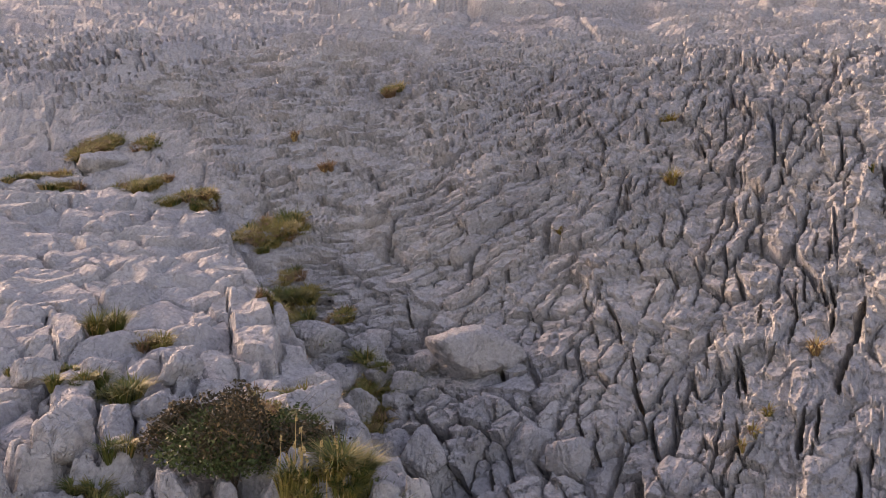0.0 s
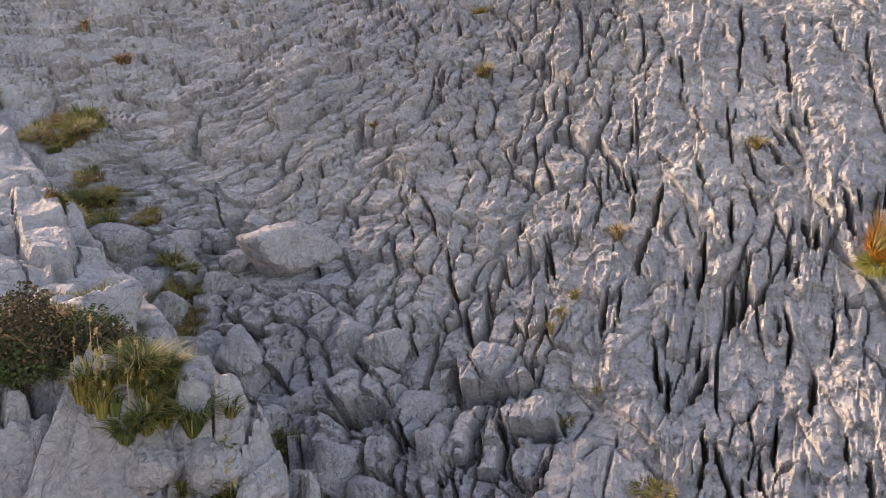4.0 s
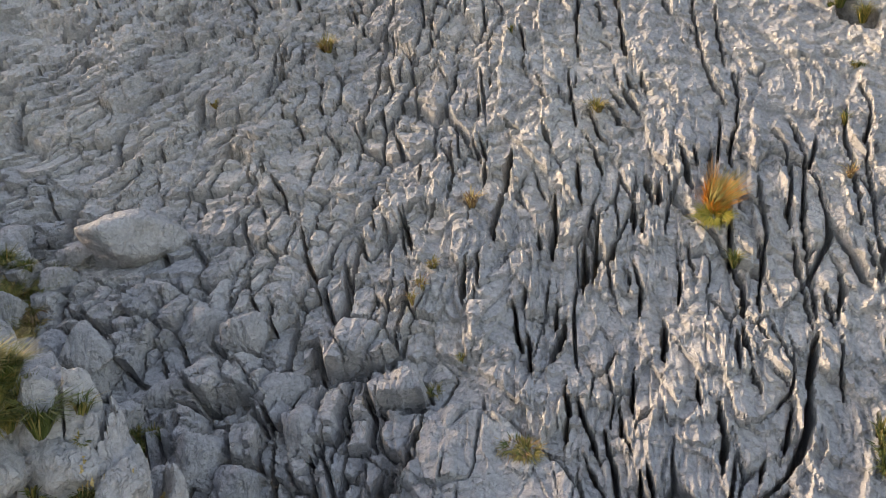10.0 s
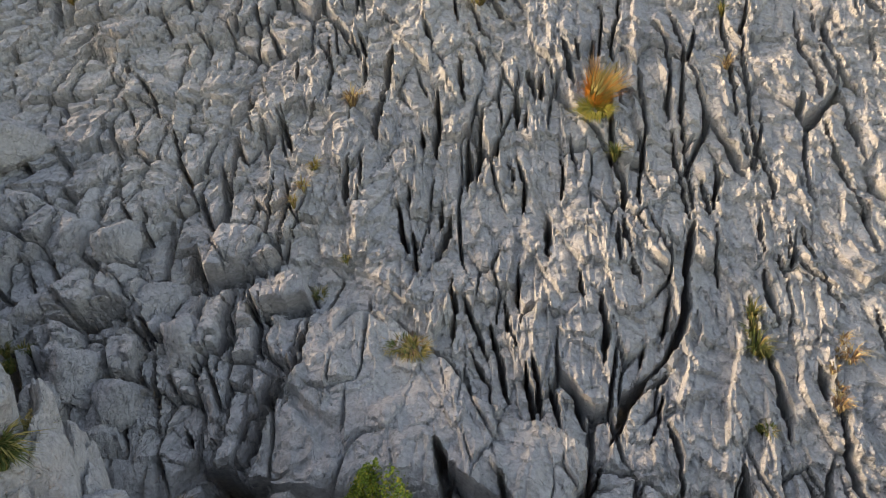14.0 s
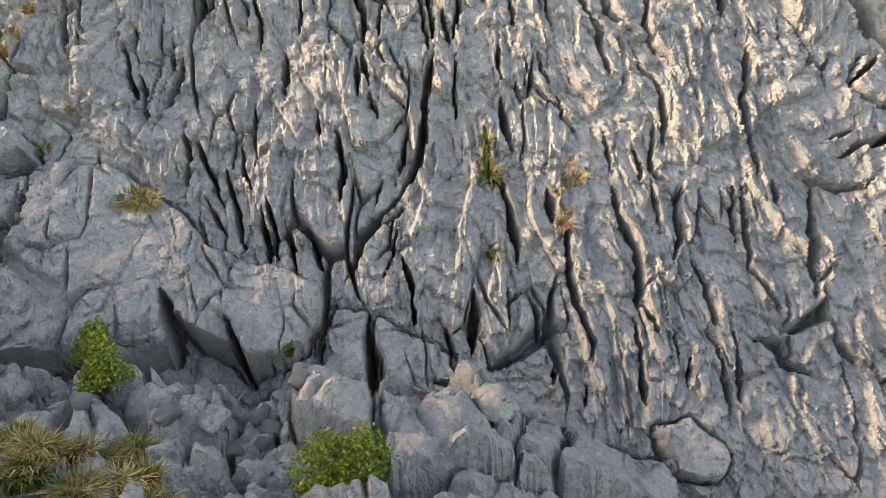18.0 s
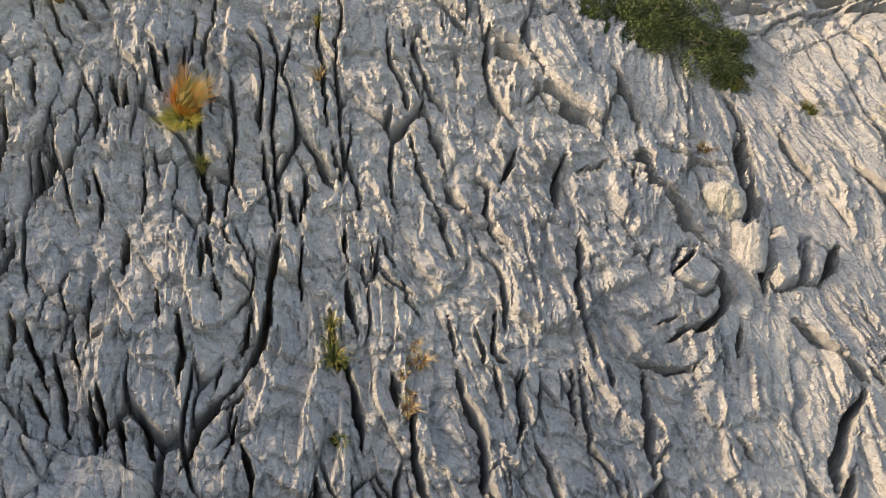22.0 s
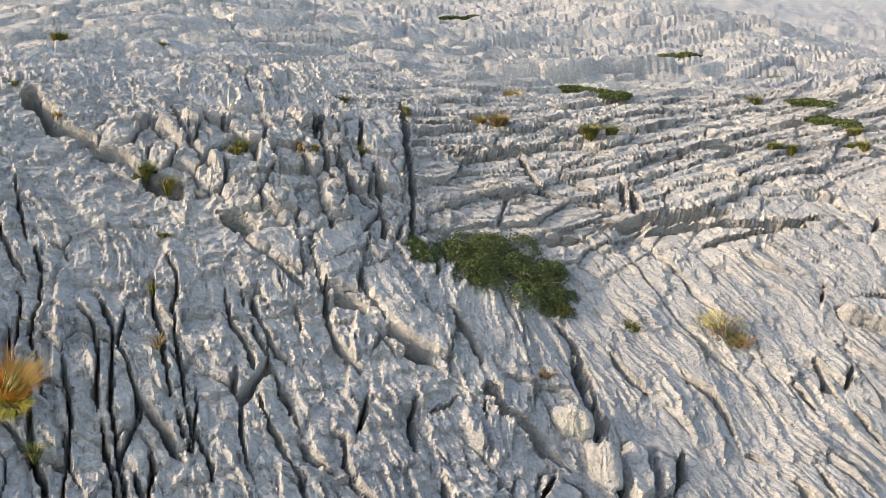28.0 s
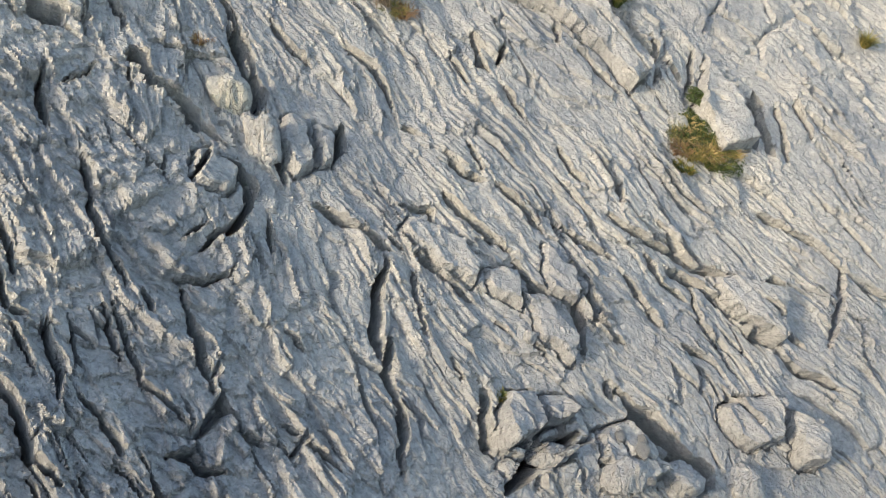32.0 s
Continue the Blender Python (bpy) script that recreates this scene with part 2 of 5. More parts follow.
crack([(-0.50, 4.63), (-0.47, 4.25), (-0.44, 4.10)], 0.022, 0.27)
crack([(0.82, 5.73), (0.86, 5.40), (0.82, 5.00), (0.75, 4.74), (0.76, 4.55)], 0.018, 0.25)
crack([(0.45, 4.74), (0.48, 4.55)], 0.022, 0.27)
crack([(0.59, 4.80), (0.60, 4.43)], 0.025, 0.29)
crack([(1.26, 5.12), (1.31, 4.89), (1.34, 4.63), (1.31, 4.36), (1.25, 4.01), (1.25, 3.73), (1.26, 3.52), (1.28, 3.31), (1.28, 3.11)], 0.020, 0.26)
crack([(1.86, 5.52), (1.90, 5.31), (1.90, 5.11), (1.82, 4.85), (1.80, 4.57), (1.80, 4.33), (1.79, 4.07), (1.78, 3.84), (1.81, 3.63), (1.87, 3.42), (1.88, 3.22)], 0.020, 0.26)
crack([(1.57, 3.79), (1.61, 3.65), (1.67, 3.45)], 0.035, 0.36)
crack([(1.48, 3.57), (1.48, 3.37), (1.42, 3.14)], 0.025, 0.29)
crack([(2.42, 4.71), (2.44, 4.47), (2.46, 4.18)], 0.015, 0.23)
crack([(2.44, 5.13), (2.42, 4.87)], 0.015, 0.23)
crack([(-0.66, 4.25), (-0.65, 3.90), (-0.65, 3.59)], 0.030, 0.33)
crack([(0.17, 4.37), (0.18, 4.16), (0.10, 4.07)], 0.030, 0.33)
crack([(0.06, 4.01), (0.05, 3.79)], 0.025, 0.29)
crack([(-0.30, 3.96), (-0.31, 3.67), (-0.32, 3.35)], 0.030, 0.33)
crack([(-0.16, 3.78), (-0.18, 3.56), (-0.22, 3.51)], 0.018, 0.25)
crack([(-0.03, 3.56), (0.04, 3.33), (0.04, 3.10)], 0.018, 0.25)
crack([(0.32, 3.62), (0.33, 3.41), (0.32, 3.20)], 0.012, 0.21)
crack([(0.69, 3.84), (0.73, 3.60), (0.78, 3.31), (0.78, 3.10)], 0.032, 0.34)
crack([(0.91, 3.86), (0.95, 3.64), (0.90, 3.36), (0.89, 3.11)], 0.013, 0.21)
crack([(0.94, 4.16), (0.98, 4.01)], 0.020, 0.26)
crack([(-2.88, 3.05), (-2.78, 2.80)], 0.025, 0.29)
crack([(-2.40, 2.73), (-2.31, 2.32)], 0.030, 0.33)
crack([(-2.31, 2.09), (-2.24, 1.88)], 0.030, 0.33)
crack([(-3.17, 2.11), (-2.98, 2.07), (-2.84, 2.17)], 0.040, 0.39)
crack([(-2.78, 2.29), (-2.64, 2.08), (-2.50, 1.91)], 0.020, 0.26)
crack([(-2.10, 2.28), (-2.02, 2.10), (-2.06, 1.88), (-2.04, 1.68)], 0.020, 0.26)
crack([(-1.93, 2.29), (-1.83, 2.11), (-1.78, 1.94), (-1.80, 1.81)], 0.022, 0.27)
crack([(-1.70, 2.15), (-1.54, 2.20), (-1.45, 2.26)], 0.020, 0.26)
crack([(-1.49, 1.99), (-1.50, 1.68), (-1.54, 1.49)], 0.035, 0.36)
crack([(-3.58, 1.92), (-3.44, 1.62), (-2.25, -0.86), (-2.22, -0.90)], 0.050, 0.46)
crack([(-2.65, 1.45), (-2.57, 1.29)], 0.040, 0.39)
crack([(-2.08, 2.45), (-1.99, 2.49), (-1.93, 2.54)], 0.030, 0.33)
crack([(-2.50, 1.83), (-2.46, 1.58), (-2.37, 1.30)], 0.030, 0.33)
crack([(-2.18, 1.31), (-2.13, 1.20)], 0.040, 0.39)
crack([(-1.67, 1.63), (-1.71, 1.49)], 0.040, 0.39)
crack([(-0.80, 2.93), (-0.73, 2.57)], 0.025, 0.29)
crack([(-0.51, 3.08), (-0.55, 2.81), (-0.64, 2.60)], 0.030, 0.33)
crack([(-0.49, 2.51), (-0.46, 2.33), (-0.45, 1.98)], 0.022, 0.27)
crack([(-0.39, 2.38), (-0.32, 2.16), (-0.25, 1.95), (-0.21, 1.87)], 0.020, 0.26)
crack([(-0.14, 2.77), (-0.20, 2.61)], 0.030, 0.33)
crack([(0.21, 3.09), (0.21, 2.71)], 0.030, 0.33)
crack([(0.00, 2.66), (-0.01, 2.34)], 0.025, 0.29)
crack([(-0.11, 2.34), (-0.07, 2.12), (-0.01, 1.96)], 0.015, 0.23)
crack([(-0.20, 2.16), (-0.16, 1.95), (-0.10, 1.75), (-0.08, 1.56)], 0.022, 0.27)
crack([(0.05, 1.84), (0.07, 1.60), (0.09, 1.41)], 0.030, 0.33)
crack([(0.21, 1.68), (0.25, 1.53), (0.28, 1.35)], 0.022, 0.27)
crack([(0.34, 1.69), (0.39, 1.54), (0.43, 1.39)], 0.025, 0.29)
crack([(0.55, 2.36), (0.58, 2.19), (0.58, 1.98), (0.56, 1.86)], 0.022, 0.27)
crack([(0.77, 3.01), (0.78, 2.82), (0.79, 2.70)], 0.020, 0.26)
crack([(0.81, 2.63), (0.84, 2.45)], 0.035, 0.36)
crack([(0.95, 3.01), (1.03, 2.82), (1.07, 2.64), (1.04, 2.50), (0.96, 2.37)], 0.015, 0.23)
crack([(1.26, 2.97), (1.19, 2.64), (1.15, 2.37), (1.11, 2.16), (1.04, 1.99), (0.92, 1.83), (0.81, 1.71), (0.71, 1.59), (0.65, 1.44), (0.59, 1.29)], 0.042, 0.40)
crack([(1.05, 2.42), (1.01, 2.20), (0.96, 2.03)], 0.020, 0.26)
crack([(0.84, 1.99), (0.80, 1.83)], 0.030, 0.33)
crack([(1.42, 2.97), (1.39, 2.65), (1.40, 2.47)], 0.015, 0.23)
crack([(1.76, 3.07), (1.72, 2.74)], 0.020, 0.26)
crack([(1.73, 2.61), (1.73, 2.35), (1.75, 2.18)], 0.035, 0.36)
crack([(1.91, 2.79), (1.92, 2.64)], 0.015, 0.23)
crack([(1.57, 2.34), (1.57, 2.13), (1.58, 2.01), (1.64, 1.96), (1.68, 1.82), (1.70, 1.63), (1.71, 1.49), (1.71, 1.34)], 0.030, 0.33)
crack([(2.01, 2.98), (2.04, 2.80), (2.08, 2.71)], 0.013, 0.21)
crack([(0.92, 1.60), (0.88, 1.41), (0.83, 1.30)], 0.025, 0.29)
crack([(1.53, 1.46), (1.54, 1.41)], 0.030, 0.33)
crack([(1.95, 1.83), (1.96, 1.64)], 0.050, 0.46)
crack([(-0.96, 3.68), (-1.04, 3.49)], 0.030, 0.33)
crack([(-0.93, 3.16), (-0.88, 2.93), (-0.81, 2.71)], 0.040, 0.39)
crack([(-0.76, 3.83), (-0.74, 3.66)], 0.035, 0.36)
crack([(-0.85, 3.30), (-0.82, 3.16)], 0.020, 0.26)
crack([(-0.41, 3.78), (-0.40, 3.54), (-0.38, 3.29)], 0.035, 0.36)
crack([(-0.58, 3.20), (-0.59, 2.97)], 0.030, 0.33)
crack([(-0.08, 3.53), (-0.04, 3.29)], 0.018, 0.25)
crack([(0.40, 3.78), (0.42, 3.53), (0.45, 3.43)], 0.012, 0.21)
crack([(0.72, 2.95), (0.72, 2.63)], 0.020, 0.26)
crack([(0.86, 3.04), (0.92, 2.90)], 0.013, 0.21)
crack([(1.18, 3.83), (1.19, 3.58), (1.22, 3.32), (1.24, 3.03)], 0.020, 0.26)
crack([(1.35, 3.37), (1.39, 3.08)], 0.020, 0.26)
crack([(1.70, 3.83), (1.74, 3.62), (1.79, 3.47)], 0.015, 0.23)
crack([(0.97, 1.77), (0.84, 1.66)], 0.042, 0.40)
crack([(0.43, 2.55), (0.45, 2.33)], 0.025, 0.29)
crack([(2.34, 3.89), (2.35, 3.67), (2.39, 3.47), (2.43, 3.26), (2.50, 3.11), (2.49, 2.91), (2.54, 2.77)], 0.020, 0.26)
crack([(2.56, 3.89), (2.54, 3.67)], 0.030, 0.33)
crack([(2.57, 3.46), (2.61, 3.28), (2.68, 3.18), (2.73, 3.11)], 0.022, 0.27)
crack([(3.19, 3.73), (3.09, 3.54), (3.03, 3.43)], 0.030, 0.33)
crack([(2.83, 3.46), (2.89, 3.41), (2.84, 3.16), (2.88, 2.96), (2.97, 2.83)], 0.020, 0.26)
crack([(3.59, 3.67), (3.48, 3.46), (3.40, 3.15)], 0.030, 0.33)
crack([(3.69, 3.46), (3.82, 3.53), (3.93, 3.62)], 0.020, 0.26)
crack([(4.16, 3.51), (4.12, 3.37)], 0.037, 0.51)
crack([(2.73, 2.81), (2.84, 2.67), (2.87, 2.48), (2.84, 2.25), (2.82, 2.16)], 0.022, 0.27)
crack([(3.55, 2.89), (3.48, 2.60), (3.41, 2.42), (3.39, 2.23), (3.43, 2.10)], 0.030, 0.33)
crack([(1.92, 2.88), (1.97, 2.69), (2.07, 2.55), (2.18, 2.45)], 0.015, 0.23)
crack([(1.85, 2.74), (1.85, 2.55)], 0.015, 0.23)
crack([(2.12, 2.59), (2.14, 2.41), (2.22, 2.27)], 0.013, 0.21)
crack([(2.40, 2.27), (2.42, 2.09), (2.42, 1.96)], 0.015, 0.23)
crack([(4.28, 3.72), (4.28, 3.40), (4.47, 3.24), (4.54, 2.98), (4.67, 2.77)], 0.074, 0.80)
crack([(4.24, 2.54), (4.39, 2.68), (4.48, 2.75)], 0.030, 0.57)
crack([(4.55, 2.68), (4.68, 2.58), (4.67, 2.38), (4.55, 2.20), (4.40, 2.11), (4.26, 2.07), (4.16, 2.05), (4.06, 1.99)], 0.037, 0.61)
crack([(5.25, 3.87), (5.16, 3.49), (5.05, 2.96), (5.02, 2.56), (4.99, 2.37)], 0.044, 0.69)
crack([(4.70, 2.10), (4.58, 1.83)], 0.037, 0.61)
crack([(3.44, 2.05), (3.42, 1.88)], 0.025, 0.29)
crack([(3.77, 1.84), (4.00, 1.77), (4.17, 1.76), (4.23, 1.80)], 0.025, 0.42)
crack([(-0.32, 1.94), (-0.24, 1.75), (-0.19, 1.67)], 0.022, 0.27)
crack([(0.10, 1.89), (0.13, 1.58), (0.14, 1.46)], 0.030, 0.33)
crack([(0.95, 1.42), (1.00, 1.19), (1.00, 0.97)], 0.030, 0.33)
crack([(1.39, 1.17), (1.38, 0.95), (1.35, 0.77)], 0.030, 0.33)
crack([(1.19, 0.92), (1.25, 0.74)], 0.020, 0.26)
crack([(0.71, 0.95), (0.72, 0.74), (0.71, 0.53)], 0.040, 0.39)
crack([(-0.13, 0.97), (-0.08, 0.83), (0.01, 0.65)], 0.025, 0.29)
crack([(0.09, 0.68), (0.12, 0.73)], 0.025, 0.29)
crack([(-0.50, 1.20), (-0.45, 0.92), (-0.41, 0.78)], 0.040, 0.39)
crack([(-0.74, 0.74), (-0.58, 0.71), (-0.47, 0.75)], 0.025, 0.29)
crack([(0.52, 1.14), (0.44, 0.93), (0.37, 0.73)], 0.015, 0.23)
crack([(0.38, 0.66), (0.48, 0.62)], 0.030, 0.33)
crack([(1.09, 0.58), (1.25, 0.55), (1.36, 0.60)], 0.020, 0.26)
crack([(1.76, 1.11), (1.81, 0.88)], 0.020, 0.26)
crack([(2.06, 1.60), (2.03, 1.32), (2.05, 1.06), (2.11, 0.79), (2.11, 0.69)], 0.025, 0.29)
crack([(2.40, 1.83), (2.41, 1.58), (2.48, 1.42), (2.49, 1.26), (2.46, 1.03), (2.53, 0.80)], 0.030, 0.33)
crack([(2.66, 1.82), (2.66, 1.61), (2.66, 1.49)], 0.020, 0.26)
crack([(2.88, 1.81), (2.80, 1.61), (2.79, 1.44), (2.71, 1.29)], 0.020, 0.26)
crack([(2.86, 1.24), (2.91, 1.01), (2.92, 0.85)], 0.022, 0.27)
crack([(2.87, 0.78), (2.91, 0.60), (2.93, 0.31)], 0.015, 0.23)
crack([(2.64, 0.80), (2.64, 0.65)], 0.020, 0.26)
crack([(2.73, 0.64), (2.67, 0.43)], 0.015, 0.23)
crack([(3.30, 1.79), (3.25, 1.46), (3.24, 1.22), (3.33, 1.06), (3.39, 0.90)], 0.018, 0.25)
crack([(3.49, 1.78), (3.50, 1.66)], 0.030, 0.33)
crack([(3.80, 1.77), (3.74, 1.52), (3.69, 1.28), (3.66, 1.00)], 0.035, 0.49)
crack([(3.70, 0.73), (3.85, 0.53)], 0.013, 0.21)
crack([(3.20, 0.74), (3.34, 0.68), (3.35, 0.57), (3.49, 0.49)], 0.045, 0.42)
crack([(3.02, 0.77), (3.03, 0.55), (2.99, 0.34)], 0.018, 0.25)
crack([(1.90, 0.73), (1.84, 0.53)], 0.025, 0.29)
crack([(2.40, 0.89), (2.41, 0.59), (2.39, 0.35)], 0.015, 0.23)
crack([(4.37, 1.24), (4.42, 1.08)], 0.023, 0.35)
crack([(4.03, 0.63), (4.18, 0.33), (4.21, 0.15)], 0.016, 0.24)
crack([(2.05, 0.51), (2.02, 0.38)], 0.030, 0.33)
crack([(0.68, 5.21), (0.69, 5.01), (0.66, 4.73), (0.65, 4.54)], 0.016, 0.23)
crack([(1.11, 4.96), (1.19, 4.77), (1.22, 4.52), (1.18, 4.23), (1.16, 3.95)], 0.020, 0.26)
crack([(1.72, 5.25), (1.68, 4.91), (1.71, 4.59), (1.68, 4.28), (1.69, 4.00)], 0.018, 0.25)
crack([(2.28, 4.93), (2.27, 4.66), (2.32, 4.41), (2.35, 4.11)], 0.018, 0.25)
crack([(2.51, 5.00), (2.50, 4.73), (2.56, 4.29), (2.63, 4.17)], 0.022, 0.27)
crack([(2.86, 4.81), (2.84, 4.51)], 0.025, 0.29)
crack([(0.34, 4.75), (0.39, 4.51), (0.43, 4.23)], 0.025, 0.29)
crack([(0.07, 4.45), (0.12, 4.17)], 0.035, 0.36)
crack([(-0.03, 4.17), (-0.01, 3.86)], 0.030, 0.33)
crack([(3.17, 5.03), (3.10, 4.61), (3.10, 4.26), (3.21, 3.98)], 0.024, 0.29)
crack([(2.80, 5.32), (2.88, 5.12), (2.97, 4.99)], 0.030, 0.33)
crack([(3.62, 6.07), (3.56, 5.91)], 0.030, 0.33)
crack([(4.02, 5.99), (3.97, 5.76), (3.90, 5.50)], 0.025, 0.42)
crack([(3.14, 5.50), (3.12, 5.36)], 0.030, 0.33)
crack([(3.15, 5.23), (3.45, 5.31), (3.75, 5.47)], 0.020, 0.26)
crack([(4.27, 4.61), (4.29, 4.40), (4.34, 4.20), (4.34, 3.95)], 0.032, 0.57)
crack([(4.53, 3.79), (4.70, 3.67), (4.99, 3.58)], 0.024, 0.35)
crack([(5.29, 4.33), (5.32, 3.98), (5.26, 3.59), (5.19, 3.28), (5.12, 3.04)], 0.049, 0.72)
crack([(5.62, 3.83), (5.65, 3.54), (5.74, 3.31)], 0.024, 0.35)
crack([(3.77, 3.56), (3.62, 3.47)], 0.025, 0.42)
crack([(6.95, 5.73), (6.84, 5.41)], 0.025, 0.42)
crack([(8.20, 3.63), (7.98, 3.40)], 0.030, 0.57)
crack([(8.47, 2.62), (8.33, 2.42)], 0.044, 0.69)
crack([(7.73, 2.67), (7.57, 2.54)], 0.037, 0.61)
crack([(7.45, 2.90), (7.38, 2.65), (7.40, 2.52)], 0.067, 0.80)
crack([(6.16, 3.35), (6.30, 3.08), (6.32, 2.80), (6.27, 2.62)], 0.024, 0.35)
crack([(8.45, 3.28), (8.88, 3.02)], 0.023, 0.35)
crack([(9.51, 1.94), (9.37, 1.62), (9.18, 1.49)], 0.037, 0.61)
crack([(9.93, 1.55), (9.68, 1.29), (9.51, 1.19)], 0.030, 0.57)
crack([(9.93, 2.86), (9.72, 2.59)], 0.030, 0.57)
crack([(9.48, 4.13), (9.26, 3.95)], 0.037, 0.61)
crack([(8.53, 2.24), (8.57, 1.99), (8.68, 1.62)], 0.024, 0.35)
crack([(7.11, 2.86), (7.14, 2.49)], 0.022, 0.34)
crack([(7.47, 2.31), (7.48, 1.94)], 0.022, 0.34)
crack([(9.55, 1.60), (9.52, 1.38)], 0.030, 0.57)
crack([(2.76, 2.30), (2.71, 2.06), (2.69, 1.94), (2.75, 1.88)], 0.030, 0.33)
crack([(2.60, 2.13), (2.60, 1.88)], 0.025, 0.29)
crack([(3.23, 1.80), (3.20, 1.59), (3.18, 1.39)], 0.018, 0.25)
crack([(3.98, 2.12), (4.17, 2.17)], 0.031, 0.45)
crack([(5.16, 2.10), (5.28, 1.92), (5.41, 1.73), (5.52, 1.53)], 0.044, 0.69)
crack([(5.60, 1.60), (5.61, 1.48)], 0.067, 0.80)
crack([(5.46, 1.49), (5.24, 1.22), (5.03, 0.95), (5.00, 0.78)], 0.049, 0.72)
crack([(5.62, 1.27), (5.50, 1.06), (5.45, 0.78)], 0.024, 0.35)
crack([(6.27, 1.75), (6.31, 1.52), (6.42, 1.26), (6.54, 1.01)], 0.037, 0.61)
crack([(5.85, 1.83), (6.10, 1.66), (6.04, 1.54)], 0.024, 0.35)
crack([(5.73, 1.38), (5.85, 1.11), (5.97, 0.83)], 0.037, 0.61)
crack([(6.09, 0.56), (6.14, 0.43)], 0.037, 0.61)
crack([(6.55, 0.90), (6.56, 0.61), (6.67, 0.49)], 0.030, 0.57)
crack([(6.29, 0.24), (6.33, 0.12)], 0.044, 0.69)
crack([(6.90, 0.34), (6.78, 0.09), (6.67, -0.09)], 0.037, 0.61)
crack([(6.81, 1.56), (6.90, 1.26), (6.96, 0.99)], 0.026, 0.57)
crack([(7.15, 0.93), (7.29, 0.66), (7.44, 0.40)], 0.024, 0.35)
crack([(6.28, 2.43), (6.36, 2.35)], 0.044, 0.69)
crack([(6.50, 2.05), (6.56, 1.80), (6.70, 1.66)], 0.037, 0.61)
crack([(6.77, 1.97), (6.73, 1.74)], 0.030, 0.57)
crack([(7.67, 1.50), (7.62, 1.27), (7.67, 1.05)], 0.024, 0.35)
crack([(7.97, 1.19), (7.99, 0.85), (7.89, 0.72)], 0.030, 0.57)
crack([(7.68, 0.72), (7.78, 0.48), (8.01, 0.21), (8.26, -0.13)], 0.030, 0.57)
crack([(8.18, 0.36), (8.24, 0.01), (8.28, -0.20), (8.56, -0.43)], 0.032, 0.57)
crack([(7.83, 0.21), (7.85, -0.10), (7.99, -0.36)], 0.030, 0.57)
crack([(7.48, 0.19), (7.51, -0.17), (7.55, -0.36)], 0.026, 0.57)
crack([(7.65, -0.64), (7.78, -0.83)], 0.026, 0.57)
crack([(8.12, -0.33), (7.99, -0.59), (8.00, -0.87)], 0.024, 0.35)
crack([(7.05, 0.58), (7.06, 0.35), (6.96, 0.08), (7.08, -0.26)], 0.026, 0.57)
crack([(5.73, 2.66), (5.58, 2.53), (5.51, 2.41)], 0.060, 0.80)
crack([(8.58, 0.90), (8.66, 0.45), (8.82, 0.09)], 0.019, 0.32)
crack([(-2.08, 7.38), (-2.05, 6.94), (-2.06, 6.54), (-2.00, 6.08)], 0.016, 0.23)
crack([(-0.67, 7.32), (-0.60, 6.72), (-0.59, 6.18), (-0.55, 5.94)], 0.016, 0.23)
crack([(-0.24, 6.99), (-0.17, 6.35), (-0.10, 5.87)], 0.022, 0.27)
crack([(-0.36, 6.27), (-0.27, 6.06)], 0.016, 0.23)
crack([(-1.35, 5.68), (-1.35, 5.38)], 0.015, 0.23)
crack([(-1.15, 6.44), (-1.08, 6.09), (-1.07, 5.85), (-1.00, 5.69)], 0.014, 0.22)
crack([(-1.67, 6.35), (-1.71, 6.13)], 0.020, 0.26)
crack([(-1.40, 6.18), (-1.39, 5.92)], 0.016, 0.23)
crack([(-3.68, 7.18), (-3.56, 6.85)], 0.020, 0.26)
crack([(-1.99, 5.35), (-2.03, 5.05)], 0.018, 0.25)
crack([(-2.45, 6.44), (-2.41, 6.17)], 0.014, 0.22)
crack([(-1.37, 4.88), (-1.28, 4.62), (-1.27, 4.30)], 0.020, 0.26)
crack([(-1.19, 5.10), (-1.05, 4.97)], 0.020, 0.26)
crack([(-0.97, 5.62), (-0.81, 5.33)], 0.018, 0.25)
crack([(-1.87, 4.64), (-1.85, 4.31)], 0.015, 0.23)
crack([(-3.91, 6.74), (-3.94, 6.43)], 0.016, 0.23)
crack([(-2.99, 6.95), (-2.83, 6.54)], 0.016, 0.23)
crack([(-2.93, 5.89), (-3.04, 5.63)], 0.020, 0.26)
crack([(-2.69, 5.32), (-2.74, 5.08)], 0.016, 0.23)
crack([(-4.68, 5.68), (-4.69, 5.38), (-4.71, 5.25)], 0.020, 0.26)
crack([(-6.12, 5.37), (-5.92, 5.57), (-5.72, 5.77), (-5.36, 5.95)], 0.022, 0.27)
crack([(-6.01, 6.12), (-5.66, 6.27), (-5.42, 6.43)], 0.016, 0.23)
crack([(-5.90, 6.81), (-5.77, 6.61)], 0.020, 0.26)
crack([(-6.46, 4.49), (-6.42, 4.81)], 0.020, 0.26)
crack([(-5.37, 4.20), (-5.17, 3.87)], 0.020, 0.26)
crack([(0.70, 6.60), (0.72, 6.17), (0.76, 5.85)], 0.022, 0.15)
crack([(-1.50, 6.61), (-1.49, 6.34)], 0.031, 0.20)
crack([(-1.65, 6.08), (-1.81, 6.13)], 0.031, 0.20)
crack([(-2.55, 4.73), (-2.59, 4.53)], 0.021, 0.15)
crack([(-6.43, 5.14), (-6.22, 5.24)], 0.029, 0.20)
crack([(-3.14, 3.40), (-3.05, 3.12), (-2.96, 2.96)], 0.023, 0.20)
